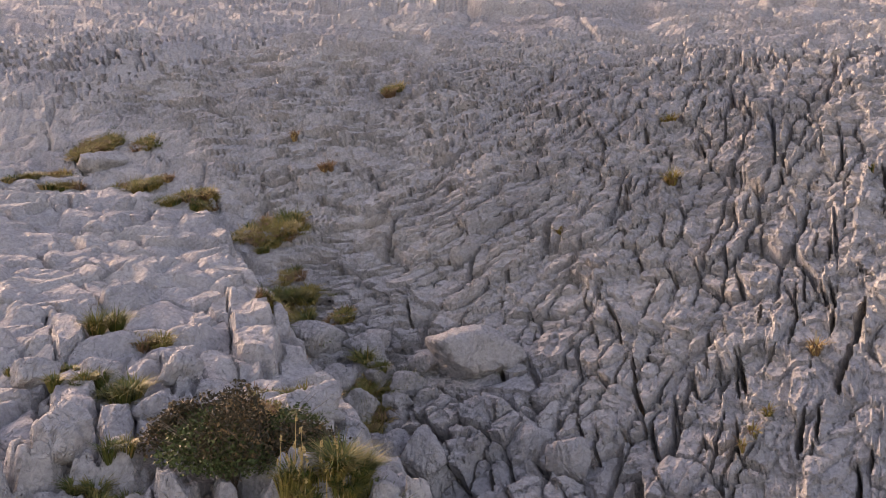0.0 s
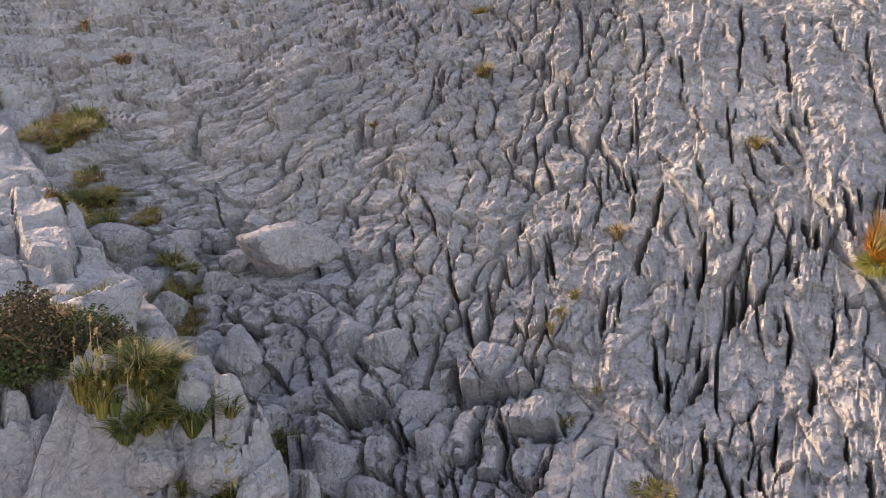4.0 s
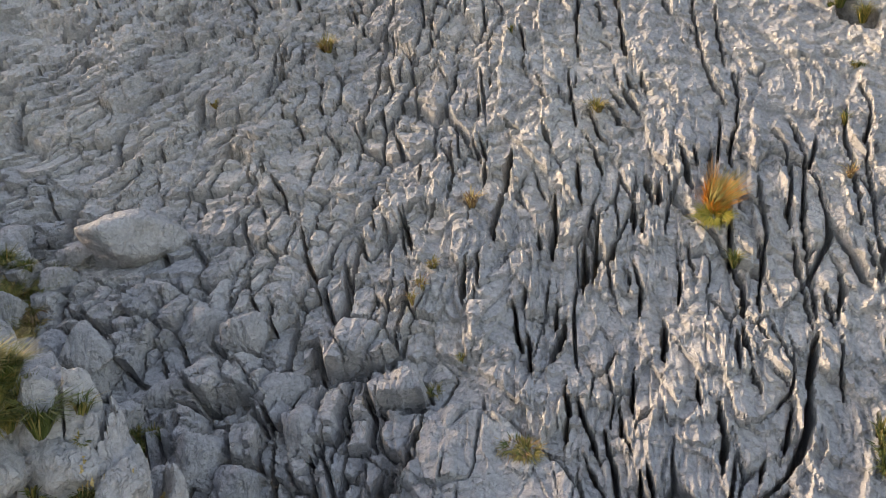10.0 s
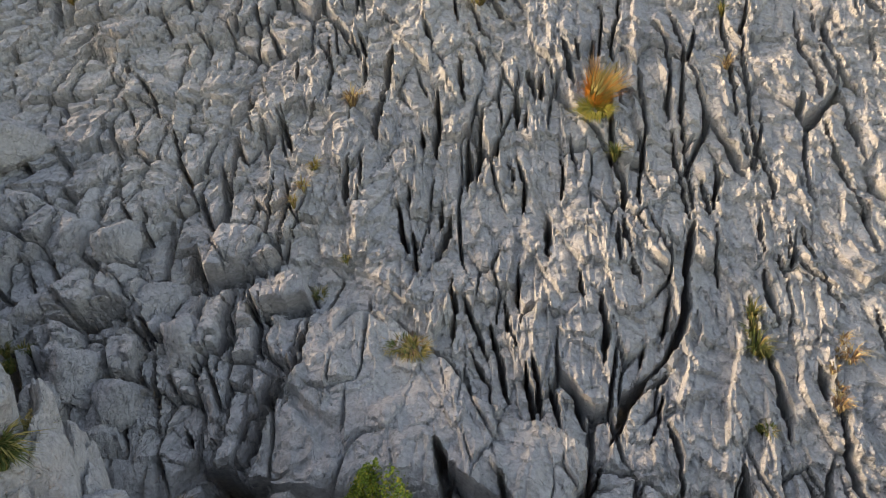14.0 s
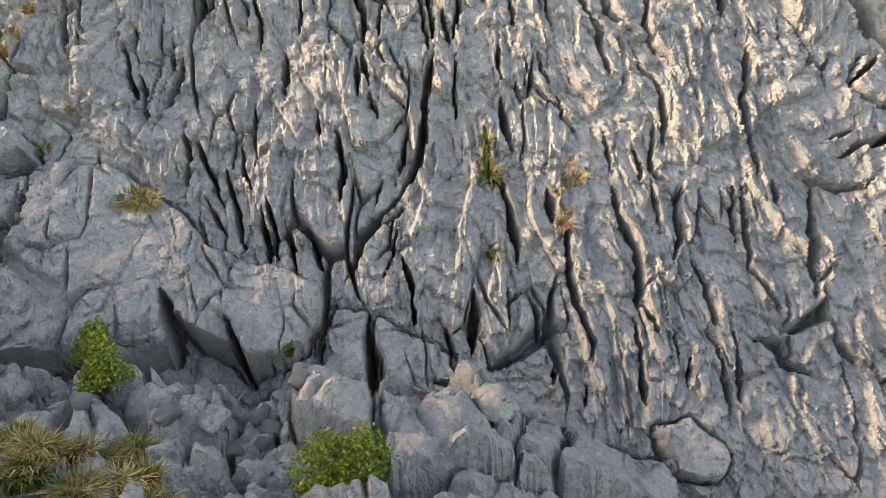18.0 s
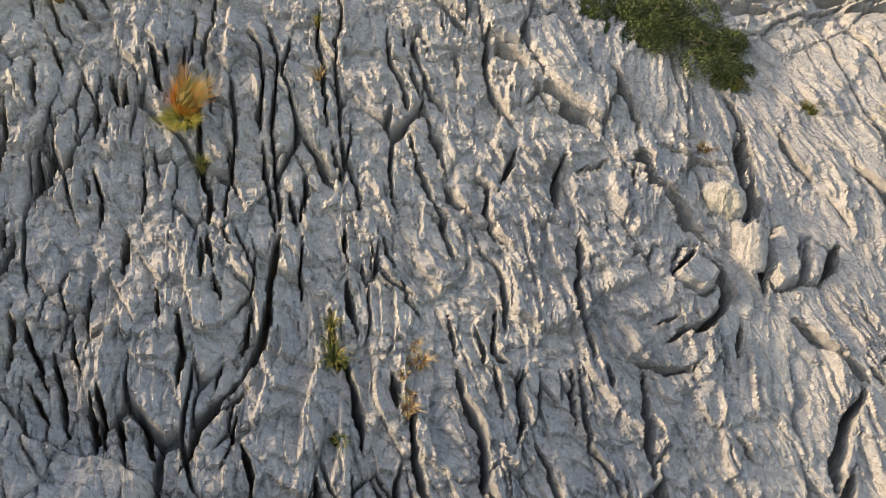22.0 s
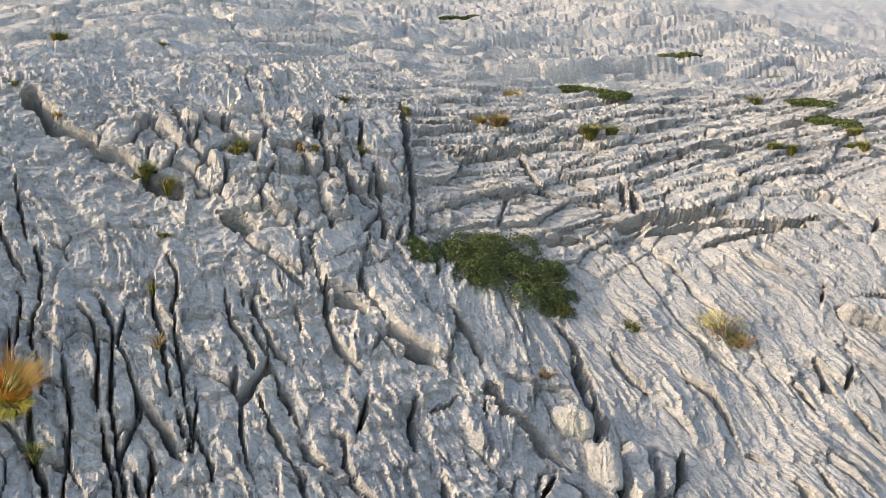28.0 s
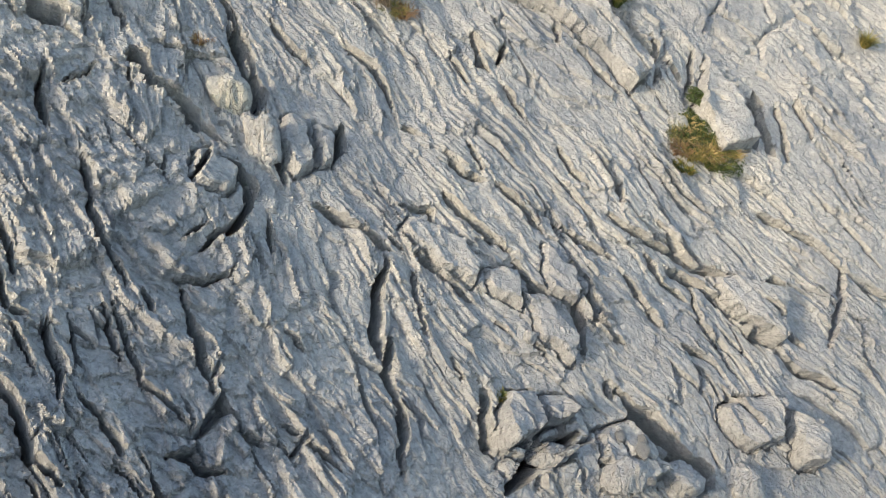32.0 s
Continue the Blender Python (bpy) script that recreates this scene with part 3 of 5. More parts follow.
crack([(-4.07, 3.21), (-4.07, 2.98), (-4.03, 2.76)], 0.027, 0.20)
crack([(-3.20, 2.24), (-3.07, 2.49), (-2.75, 2.71)], 0.022, 0.20)
crack([(-4.73, 3.06), (-4.54, 2.85), (-4.13, 2.59)], 0.025, 0.22)
crack([(0.85, 8.20), (1.01, 7.60), (1.23, 7.34), (1.49, 7.00), (1.69, 6.71), (1.94, 6.40), (2.08, 6.23)], 0.105, 0.75)
crack([(2.38, 6.00), (2.66, 5.66)], 0.105, 0.75)
crack([(3.26, 4.86), (3.43, 4.65)], 0.105, 0.75)
crack([(3.58, 4.42), (3.73, 4.19), (3.88, 3.94)], 0.105, 1.01)
crack([(0.50, 6.77), (0.52, 6.27), (0.58, 5.87), (0.65, 5.57), (0.75, 5.30)], 0.021, 0.14)
crack([(-0.11, 5.68), (-0.01, 5.48)], 0.029, 0.20)
crack([(-0.24, 5.47), (-0.12, 5.27)], 0.023, 0.18)
crack([(-0.41, 6.73), (-0.33, 6.38)], 0.039, 0.20)
crack([(-0.07, 6.96), (0.17, 6.99), (0.23, 6.70), (0.29, 6.51)], 0.023, 0.12)
crack([(0.20, 7.87), (0.35, 7.42), (0.52, 7.06)], 0.021, 0.10)
crack([(1.64, 5.92), (1.74, 5.86), (2.15, 5.87)], 0.021, 0.12)
crack([(5.02, 8.36), (4.72, 7.21), (4.48, 6.29), (4.23, 5.64), (4.12, 5.32)], 0.037, 0.46)
crack([(5.29, 5.37), (5.63, 5.37), (6.00, 5.31), (6.42, 5.37), (6.79, 5.29), (7.27, 5.15), (7.87, 4.96)], 0.054, 0.42)
crack([(5.15, 7.21), (5.67, 7.09), (6.16, 7.04)], 0.033, 0.42)
crack([(5.02, 7.85), (5.56, 7.82), (5.81, 7.70)], 0.034, 0.42)
crack([(6.02, 6.86), (5.98, 6.33), (6.04, 6.05)], 0.033, 0.42)
crack([(5.37, 6.23), (5.79, 6.10)], 0.027, 0.42)
crack([(6.97, 6.00), (6.81, 5.62)], 0.040, 0.42)
crack([(6.32, 5.89), (6.70, 5.52)], 0.031, 0.42)
crack([(3.80, 7.91), (3.64, 7.13), (3.69, 6.91)], 0.044, 0.47)
crack([(3.73, 6.82), (3.80, 6.33), (3.92, 6.05)], 0.038, 0.42)
crack([(2.23, 7.87), (2.30, 7.29)], 0.031, 0.25)
crack([(2.65, 7.80), (2.70, 7.21)], 0.031, 0.25)
crack([(3.03, 6.62), (2.85, 6.24)], 0.029, 0.25)
crack([(4.16, 6.77), (4.07, 6.15)], 0.044, 0.42)
crack([(3.06, 5.51), (3.43, 5.68), (3.68, 5.78)], 0.027, 0.25)
crack([(8.93, -0.75), (9.14, -0.92)], 0.043, 0.57)
crack([(10.35, 0.75), (10.12, 0.34), (10.04, 0.10)], 0.065, 0.57)
crack([(6.80, -0.52), (6.84, -0.82), (6.99, -1.19), (7.13, -1.65)], 0.133, 0.80)
crack([(5.66, 0.16), (5.49, -0.11), (5.46, -0.33)], 0.049, 0.62)
crack([(5.37, -0.56), (5.80, -0.49), (6.19, -0.53)], 0.060, 0.73)
crack([(7.99, -0.04), (8.24, -0.37), (8.36, -0.81), (8.55, -1.30), (8.63, -1.59), (8.88, -1.94)], 0.042, 0.57)
crack([(10.23, 0.75), (9.93, 0.31)], 0.059, 0.57)
crack([(10.51, 0.46), (10.19, -0.04)], 0.049, 0.57)
crack([(10.79, 0.38), (10.70, -0.03)], 0.052, 0.57)
crack([(-2.00, 1.04), (-1.69, 0.91)], 0.057, 0.50)
crack([(-1.59, 1.72), (-1.63, 1.48), (-1.77, 1.37), (-1.78, 1.18)], 0.023, 0.30)
crack([(-2.41, 2.07), (-2.25, 1.81), (-2.15, 1.65)], 0.024, 0.30)
crack([(-0.75, 0.84), (-0.57, 0.81)], 0.018, 0.25)
crack([(2.18, 7.70), (2.29, 6.93), (2.43, 6.45)], 0.029, 0.20)
crack([(3.90, 7.99), (3.61, 6.85), (3.60, 6.15)], 0.027, 0.42)
crack([(5.13, 7.07), (5.89, 6.94), (6.36, 6.96)], 0.033, 0.42)
crack([(7.00, 5.80), (6.89, 5.34)], 0.036, 0.42)
crack([(7.72, 6.16), (8.35, 6.34), (9.00, 6.09), (9.75, 6.19)], 0.046, 0.42)
crack([(6.83, 5.11), (7.53, 4.88), (8.56, 4.38)], 0.046, 0.42)
crack([(6.41, 6.29), (6.65, 5.72)], 0.029, 0.42)
crack([(5.16, 0.89), (4.98, 0.66), (4.92, 0.31), (4.69, -0.04)], 0.035, 0.73)
crack([(5.54, 0.51), (5.53, 0.32)], 0.019, 0.31)
crack([(7.75, -1.17), (7.80, -1.55)], 0.024, 0.31)
crack([(9.15, -1.64), (9.63, -1.44), (9.94, -1.24)], 0.037, 0.57)
crack([(9.44, -0.26), (9.83, -0.90)], 0.032, 0.57)
crack([(8.68, -0.84), (8.84, -1.43)], 0.022, 0.23)
crack([(4.32, 7.78), (4.05, 6.88)], 0.027, 0.42)
crack([(7.28, 4.62), (7.85, 4.54), (8.78, 4.43)], 0.024, 0.31)
crack([(3.05, 7.61), (3.16, 7.27)], 0.019, 0.20)
crack([(-4.12, 7.06), (-3.88, 6.22)], 0.019, 0.20)
crack([(-6.05, 4.45), (-5.82, 4.86), (-5.52, 5.12)], 0.019, 0.20)
crack([(-0.13, 0.95), (-0.02, 0.69)], 0.030, 0.33)
crack([(-0.16, -0.71), (-0.15, -0.99)], 0.050, 0.46)
crack([(-0.02, -0.45), (0.05, -0.80), (0.11, -1.01)], 0.030, 0.33)
crack([(-0.59, 0.72), (-0.41, -0.26)], 0.030, 0.33)
crack([(0.20, -0.16), (0.23, -0.54)], 0.025, 0.29)
crack([(-1.49, 0.95), (-1.67, 0.93), (-1.92, 0.91)], 0.050, 0.46)
crack([(-2.78, -1.22), (-2.70, -1.26), (-2.64, -1.28)], 0.040, 0.39)
crack([(-3.73, 1.88), (-2.42, -0.96), (-2.41, -1.07)], 0.030, 0.33)
crack([(-3.54, 1.76), (-2.32, -0.82), (-2.29, -0.85)], 0.050, 0.46)
crack([(-2.80, -0.63), (-2.64, -0.99), (-2.57, -1.08)], 0.030, 0.33)
crack([(-3.39, -0.55), (-3.27, -0.38), (-2.92, -0.61), (-3.96, 2.11)], 0.020, 0.26)
crack([(-4.16, 3.16), (-4.03, 2.88)], 0.035, 0.36)
crack([(-2.74, 2.28), (-2.50, 1.88)], 0.030, 0.33)
crack([(-3.63, 2.52), (-3.53, 2.33)], 0.030, 0.33)
crack([(-3.21, 2.75), (-3.16, 2.63)], 0.030, 0.33)
patch([(-1.72, 0.91), (-1.60, 1.39), (-1.49, 2.15), (-1.17, 2.23), (-0.86, 2.17), (-0.47, 1.83), (-0.31, 1.58), (-0.02, 1.40), (0.28, 1.32), (0.46, 1.18), (0.34, 0.82), (-0.02, 0.66), (-0.41, 1.01), (-0.48, 0.72), (-0.76, 0.74)], 0.42)
patch([(0.45, 1.11), (0.70, 1.05), (0.71, 0.55), (0.40, 0.64)], 0.2)
patch([(0.76, 1.02), (1.22, 0.77), (1.27, 0.54), (0.76, 0.07)], 0.2)
patch([(0.23, 0.61), (0.72, 0.07), (0.75, -0.70), (0.34, -0.53)], 0.35)
patch([(0.79, -0.00), (1.27, 0.07), (1.54, 0.16), (1.47, -0.75), (0.79, -1.07)], 0.35)
patch([(1.62, 0.20), (1.85, 0.19), (1.67, -0.65), (1.46, -0.81)], 0.3)
patch([(1.88, 0.14), (2.47, 0.00), (2.53, -0.28), (1.69, -0.68)], 0.35)
patch([(2.41, 0.21), (2.65, 0.27), (2.86, 0.02), (2.75, -0.14), (2.46, -0.10)], 0.12)
patch([(8.07, 3.30), (8.69, 3.08), (9.06, 2.73), (9.10, 2.15), (9.19, 1.63), (8.80, 1.54), (8.70, 2.13), (8.47, 2.71), (8.04, 3.16)], 0.25)
patch([(10.02, 1.41), (10.05, 0.85), (9.83, 0.29), (9.38, 0.48), (9.47, 1.01)], 0.25)
patch([(8.48, -0.37), (9.00, -0.94), (8.62, -1.30), (8.39, -1.08), (8.31, -0.68)], 0.2)
patch([(-2.39, 2.77), (-2.19, 2.93), (-1.91, 2.89), (-1.74, 2.64), (-1.98, 2.54), (-2.28, 2.48)], 0.22)
patch([(-3.33, 2.28), (-3.21, 2.49), (-2.91, 2.45), (-2.78, 2.22), (-3.15, 2.14)], 0.3)
patch([(-1.90, 2.31), (-1.80, 2.50), (-1.59, 2.51), (-1.43, 2.28), (-1.83, 2.17)], 0.3)
patch([(-2.23, 1.84), (-2.28, 2.29), (-2.09, 2.39), (-2.03, 1.90)], 0.2)
patch([(-1.95, 1.81), (-2.01, 2.26), (-1.90, 2.31), (-1.77, 1.83)], 0.2)
patch([(-1.73, 1.87), (-1.74, 2.13), (-1.45, 2.19), (-1.46, 1.69)], 0.2)
patch([(4.36, 2.79), (4.55, 2.75), (4.66, 2.52), (4.44, 2.34), (4.21, 2.50)], 0.08)
patch([(5.22, 2.93), (5.44, 2.87), (5.27, 2.40), (5.05, 2.38)], 0.06)
patch([(5.50, 2.78), (5.62, 2.64), (5.46, 2.36), (5.31, 2.39)], 0.06)
patch([(5.71, 1.63), (5.89, 1.71), (6.19, 1.28), (6.22, 1.05), (6.07, 0.90), (5.89, 1.16)], 0.12)
patch([(6.25, 1.00), (6.56, 0.85), (6.33, 0.53), (6.16, 0.80)], 0.12)
patch([(6.43, 0.65), (6.60, 0.55), (6.65, 0.02), (6.50, -0.10), (6.35, 0.26)], 0.15)
patch([(6.89, 0.88), (7.02, 0.51), (6.87, 0.26), (6.64, 0.51)], 0.12)
patch([(2.55, 5.64), (2.77, 5.73), (3.04, 5.67), (3.00, 5.13), (2.77, 5.36)], 0.07)
patch([(3.16, 5.60), (3.67, 5.73), (3.76, 5.62), (3.42, 4.86), (3.13, 4.99)], 0.07)
patch([(3.54, 5.15), (3.84, 5.23), (3.97, 4.65), (4.20, 4.31), (4.00, 4.00), (3.71, 4.32), (3.50, 4.72)], 0.07)
patch([(3.98, 7.69), (4.20, 8.07), (4.63, 8.12), (4.82, 7.74), (4.32, 6.18), (3.98, 6.54)], 0.08)
patch([(-4.96, -0.01), (-4.84, 0.23), (-4.49, -0.15), (-4.59, -0.43)], 0.12)
patch([(-5.15, -0.33), (-4.97, -0.03), (-4.60, -0.45), (-4.66, -0.67)], 0.12)
patch([(-5.32, -1.30), (-5.23, -0.95), (-4.71, -1.43), (-4.53, -1.83), (-4.69, -1.89)], 0.2)
patch([(-4.70, -1.41), (-4.62, -1.18), (-4.21, -1.58), (-4.21, -1.90)], 0.2)
patch([(-3.98, -0.46), (-3.92, -0.10), (-3.69, -0.24), (-3.54, -0.60), (-3.60, -0.90)], 0.2)
patch([(-3.56, -0.96), (-3.45, -0.61), (-3.18, -0.87), (-3.27, -1.26)], 0.2)
patch([(-3.85, -1.80), (-3.85, -1.50), (-3.60, -1.64), (-3.53, -1.87), (-3.68, -1.99)], 0.15)
patch([(-3.71, -1.45), (-3.62, -1.35), (-3.38, -1.56), (-3.42, -1.71)], 0.15)
patch([(-6.60, -0.18), (-6.32, -0.08), (-5.71, -0.57), (-5.69, -0.91)], 0.12)
patch([(-5.80, 1.39), (-5.67, 1.85), (-4.76, 0.82), (-4.49, 0.36), (-4.77, 0.22)], 0.18)
patch([(-5.48, 3.22), (-5.35, 3.48), (-4.98, 3.30), (-5.08, 3.00)], 0.15)
patch([(-4.36, 2.37), (-4.34, 2.79), (-3.96, 2.51), (-3.99, 2.34)], 0.2)
patch([(-5.82, 3.55), (-5.62, 3.70), (-5.35, 3.48), (-5.54, 3.31)], 0.12)
patch([(-1.94, 1.04), (-1.90, 1.49), (-1.78, 1.73), (-1.66, 1.69), (-1.66, 1.40), (-1.77, 1.07)], 0.15)
patch([(-2.98, 1.23), (-3.00, 1.54), (-2.86, 1.62), (-2.64, 1.42), (-2.55, 1.18), (-2.76, 1.12)], 0.2)
patch([(-2.34, 1.69), (-2.25, 1.86), (-2.16, 1.73), (-2.14, 1.49), (-2.27, 1.50)], 0.15)
patch([(5.83, 0.07), (6.07, -0.06), (5.92, -0.33), (5.53, -0.31), (5.54, -0.13)], 0.3)
patch([(6.09, -0.13), (6.31, -0.21), (6.26, -0.44), (5.99, -0.33)], 0.25)
patch([(6.40, -0.63), (6.75, -0.75), (6.75, -1.28), (6.37, -1.17), (6.23, -0.83)], 0.2)
patch([(5.84, -0.44), (6.08, -0.48), (6.09, -0.64), (5.82, -0.63)], 0.2)
patch([(7.62, -1.25), (7.80, -1.26), (8.21, -1.60), (7.87, -1.81), (7.62, -1.69), (7.54, -1.42)], 0.25)
patch([(8.19, -1.70), (8.44, -1.93), (8.17, -2.25), (7.95, -2.09)], 0.25)
scarp([(0.85, 8.20), (1.23, 7.34), (1.69, 6.71), (2.08, 6.23), (2.66, 5.66), (2.98, 5.06), (3.43, 4.65), (3.73, 4.19), (3.88, 3.94)], 0.03, 1.6)
rubble([(1.19, 7.63), (2.18, 7.76), (4.09, 7.95), (5.05, 7.94), (4.16, 5.36), (3.42, 5.48), (2.58, 5.84), (1.84, 6.74)], 0.16, 3.2)
rubble([(5.65, 0.10), (6.28, -0.24), (6.80, -0.96), (7.23, -1.73), (6.73, -1.46), (5.20, -0.50)], 0.11, 3.5)
rubble([(-5.56, 3.11), (-4.72, 3.42), (-3.62, 3.33), (-2.99, 2.91), (-2.45, 2.23), (-2.16, 1.55), (-3.23, 1.43), (-4.47, 2.43)], 0.16, 3.2)
rubble([(8.81, 4.24), (10.70, 2.98), (12.30, 1.60), (11.08, 0.60), (10.22, 1.39), (9.80, 2.54), (8.87, 3.17)], 0.06, 2.2)


def scales(x, y, seed=0):
    """Scattered scales of rock: how far from the joint, the scale's own number, and the place on it."""
    i, j = np.floor(x), np.floor(y)
    f1, f2, who, px, py = np.full_like(x, 9.0), np.full_like(x, 9.0), np.zeros_like(x), np.zeros_like(x), np.zeros_like(x)
    for di in (-1, 0, 1):
        for dj in (-1, 0, 1):
            h, g = hashed(i + di, j + dj, seed) / 65536, hashed(i + di, j + dj, seed + 57) / 65536
            ox, oy = x - (i + di + 0.1 + 0.8 * h), y - (j + dj + 0.1 + 0.8 * g)
            d = np.hypot(ox, oy)
            near = d < f1
            f2 = np.where(near, f1, np.minimum(f2, d))
            who = np.where(near, (h * 7.31 + g * 3.17) % 1, who)
            px, py = np.where(near, ox, px), np.where(near, oy, py)
            f1 = np.minimum(f1, d)
    return f2 - f1, who, px, py


def karren(u, v, near):
    """Relief of the slab along its outward side: tongues of rock that rise towards their lower ends, with clefts between them."""
    # the fall line turns where the slab bends round
    w = u - 0.24 * np.clip(-u - 2.8, 0, 4.5) * (v - 5) + 0.04 * np.clip(u - 4.3, 0, 4.0) * (v - 2.5) + 0.8 * np.clip(v - 5.4, 0, 9) * step(3.2, 4.8, u)
    w = w + 0.14 * grad2(u * 0.9, v * 0.7, 11) + 0.05 * grad2(u * 2.6, v * 1.5, 12) + 0.016 * grad2(u * 8, v * 5, 13)
    q = (v + 0.12 * grad2(u * 2.2, v * 2.2, 14)) * (1 - 0.5 * step(3.8, 5.4, u))
    # the foot of the slab is cut deepest, the upper flank is smooth
    smooth = np.maximum(0.8 * step(4.4, 5.8, v + 0.3 * grad2(u, v, 70)) * step(-1.6, -0.2, u) * (1 - step(2.6, 3.6, u)), 0.35 * step(0.8, 2.0, u))
    west = step(0.6, 2.4, -u)
    traced = step(-2.0, -1.0, u) * (1 - step(6.0, 8.0, u))
    h = 0.10 * fbm(u * 0.5, v * 0.5, 2, 23) + 0.03 * fbm(u * 1.6, v * 1.1, 2, 27)
    low_end = 0
    for across, along, rise, tip, bow, gap, wide, share, seed in ((2.7, 0.8, 0.035, 0.050, 0.045, 0.24, 0.085, 1 - 0.3 * west, 81),
                                                                  (5.6, 1.9, 0.022, 0.040, 0.040, 0.15, 0.10, 0.75 + 0.5 * west, 82)):
        joint, who, ox, oy = scales(w * across + seed, q * along, seed)
        lot = step(-0.10, 0.35, grad2(u * across * 0.42, v * along * 0.8, seed + 5) - 0.40 * smooth - 0.22 * traced + 0.15 * west)
        edge = wide * (0.25 + 0.9 * lot)
        h += share * (1 - 0.5 * smooth) * (rise * (who - 0.5) - tip * oy - bow * ox * ox)
        h -= share * gap * lot * (1 - step(0.3 * edge, edge, joint))
        low_end = low_end + step(0.15, -0.5, oy) * (0.5 + 0.5 * who)
    # blades of rock: a sharp crest over a steep western side, falling away gently
    for often, tall, seed in ((3.2, 0.060, 61), (7.5, 0.032, 64)):
        p = w * often + 0.9 * grad2(w * often * 0.35, q * often * 0.16, seed) + 0.35 * grad2(w * often * 0.9, q * often * 0.4, seed + 1)
        f = p % 1.0
        size = step(-0.2, 0.45, grad2(w * often * 0.5, q * often * 0.25, seed + 2))
        h += (1 - 0.6 * smooth) * (1 - 0.45 * step(4.5, 6.0, u)) * (1.5 - 0.5 * step(2.0, 3.4, v)) * tall * size * ((1 - f) ** 1.5 * step(0.0, 0.06, f) - 0.35)
        low_end = low_end + size * (1 - f) ** 3
    # scallops, each with a sharp lower lip
    for across, along, tip, seed in ((9.0, 4.6, 0.042, 83), (19.0, 9.0, 0.020, 84)):
        joint, who, ox, oy = scales(w * across + seed, q * along, seed)
        h += (0.7 + 0.3 * west) * tip * (0.5 * (who - 0.5) - oy - 0.6 * ox * ox)
    h = h * (1 - 0.35 * step(3.8, 5.2, u))
    # pavement above the creeping shrub: thin beds with joints
    flat = step(4.2, 4.9, u) * step(4.4, 5.4, v)
    joint, who, ox, oy = scales(u * 1.1 + v * 0.5, v * 2.6 - u * 0.2, 85)
    h = h * (1 - 0.5 * flat) + flat * (0.05 * (who - 0.5) - 0.06 * oy - 0.09 * (1 - step(0.015, 0.06, joint)))
    joint, who, ox, oy = scales(u * 3.4 + v * 1.6, v * 6.0 - u * 0.4, 86)
    h += flat * (0.025 * (who - 0.5) - 0.03 * oy - 0.03 * (1 - step(0.01, 0.06, joint)))
    # rain flutes on the lower ends, knife-edged between
    flute = low_end * step(-0.45, 0.3, grad2(u * 1.7, v * 1.7, 24))
    n = grad2(w * 15 + 0.7, q * 1.3, 25)
    h += (0.003 + 0.020 * flute) * (1 - np.minimum(1, 1.5 * np.abs(n))) ** 2
    n = grad2(w * 34, q * 3.5, 21)
    h += near * ((0.004 + 0.009 * flute) * (1 - np.abs(n)) ** 2 + 0.006 * fbm(u * 9, v * 7, 4, 22, 0.6))
    return h - 0.06


def ledges(x, y, u, s):
    """Beds of the far slopes: broad treads with joints, and low risers."""
    a = s * 0.42 + 0.03 * u + 0.7 * fbm(x * 0.09, y * 0.13, 3, 51)
    f = a % 1.0
    h = 0.16 * (1 - f) * step(0.0, 0.2, f)
    b = s * 1.5 + 0.08 * u + 0.9 * fbm(x * 0.22, y * 0.3, 3, 52)
    g = b % 1.0
    seen = 1 - step(20, 45, np.hypot(x, y))
    h += (0.3 + 0.7 * seen) * (0.12 + 0.10 * grad2(x * 0.3, y * 0.3, 56)) * (1 - g) * step(0.0, 0.3, g)
    joint, who, ox, oy = scales(u * 0.55 + 0.3 * grad2(x, y, 53), s * 1.0, 54)
    joint2, who2, ox2, oy2 = scales(u * 1.3 + 0.3 * grad2(x * 2, y * 2, 57), s * 2.6, 58)
    h += (0.3 + 0.7 * seen) * (0.08 * who - 0.09 * oy - 0.07 * (1 - step(0.02, 0.09, joint)))
    h += seen * (0.05 * who2 - 0.07 * oy2 - 0.04 * (1 - step(0.01, 0.08, joint2)))
    return h + 0.04 * fbm(x * 1.7, y * 1.7, 4, 55, 0.6) - 0.3


def boulders(x, y):
    wx, wy = x + 0.14 * grad2(x * 2.3, y * 2.3, 31), y + 0.14 * grad2(x * 2.3, y * 2.3, 32)
    f1, f2, who = cells(wx * 2.3, wy * 2.1, 33)
    h = (0.10 + 0.20 * who) * step(0.0, 0.34, f2 - f1) + 0.12 * (who - 0.5)
    g1, g2, who2 = cells(wx * 6 + 4, wy * 5.2, 35)
    h += (0.02 + 0.06 * who2) * step(0.0, 0.30, g2 - g1) * (0.4 + who)
    n = grad2(x * 10 + 2 * y, y * 4, 36)
    h += 0.022 * (1 - np.abs(n)) ** 2 + 0.02 * fbm(x * 9, y * 9, 4, 37, 0.6)
    joint, who3, slope = plates(wx * 0.9 + 0.6 * wy + 3, wy * 2.0 - 0.4 * wx, 39)
    flat = 0.10 * who3 + 0.08 * slope - 0.14 * (1 - step(0.01, 0.10, joint)) + 0.25 * h + 0.03
    return h + (flat - h) * step(4.4, 5.4, y) - 0.13


def layered(x, y, z, broken):
    """Beds of rock on the spur: treads and steep risers."""
    thick = 0.24
    a = z / thick + 0.9 * fbm(x * 0.5, y * 0.5, 3, 84) + 0.12 * grad2(x * 3, y * 3, 86)
    f = a % 1.0
    return z + broken * step(3.8, 4.8, y) * thick * (step(0.62, 0.95, f) - f + 0.28) * 0.6


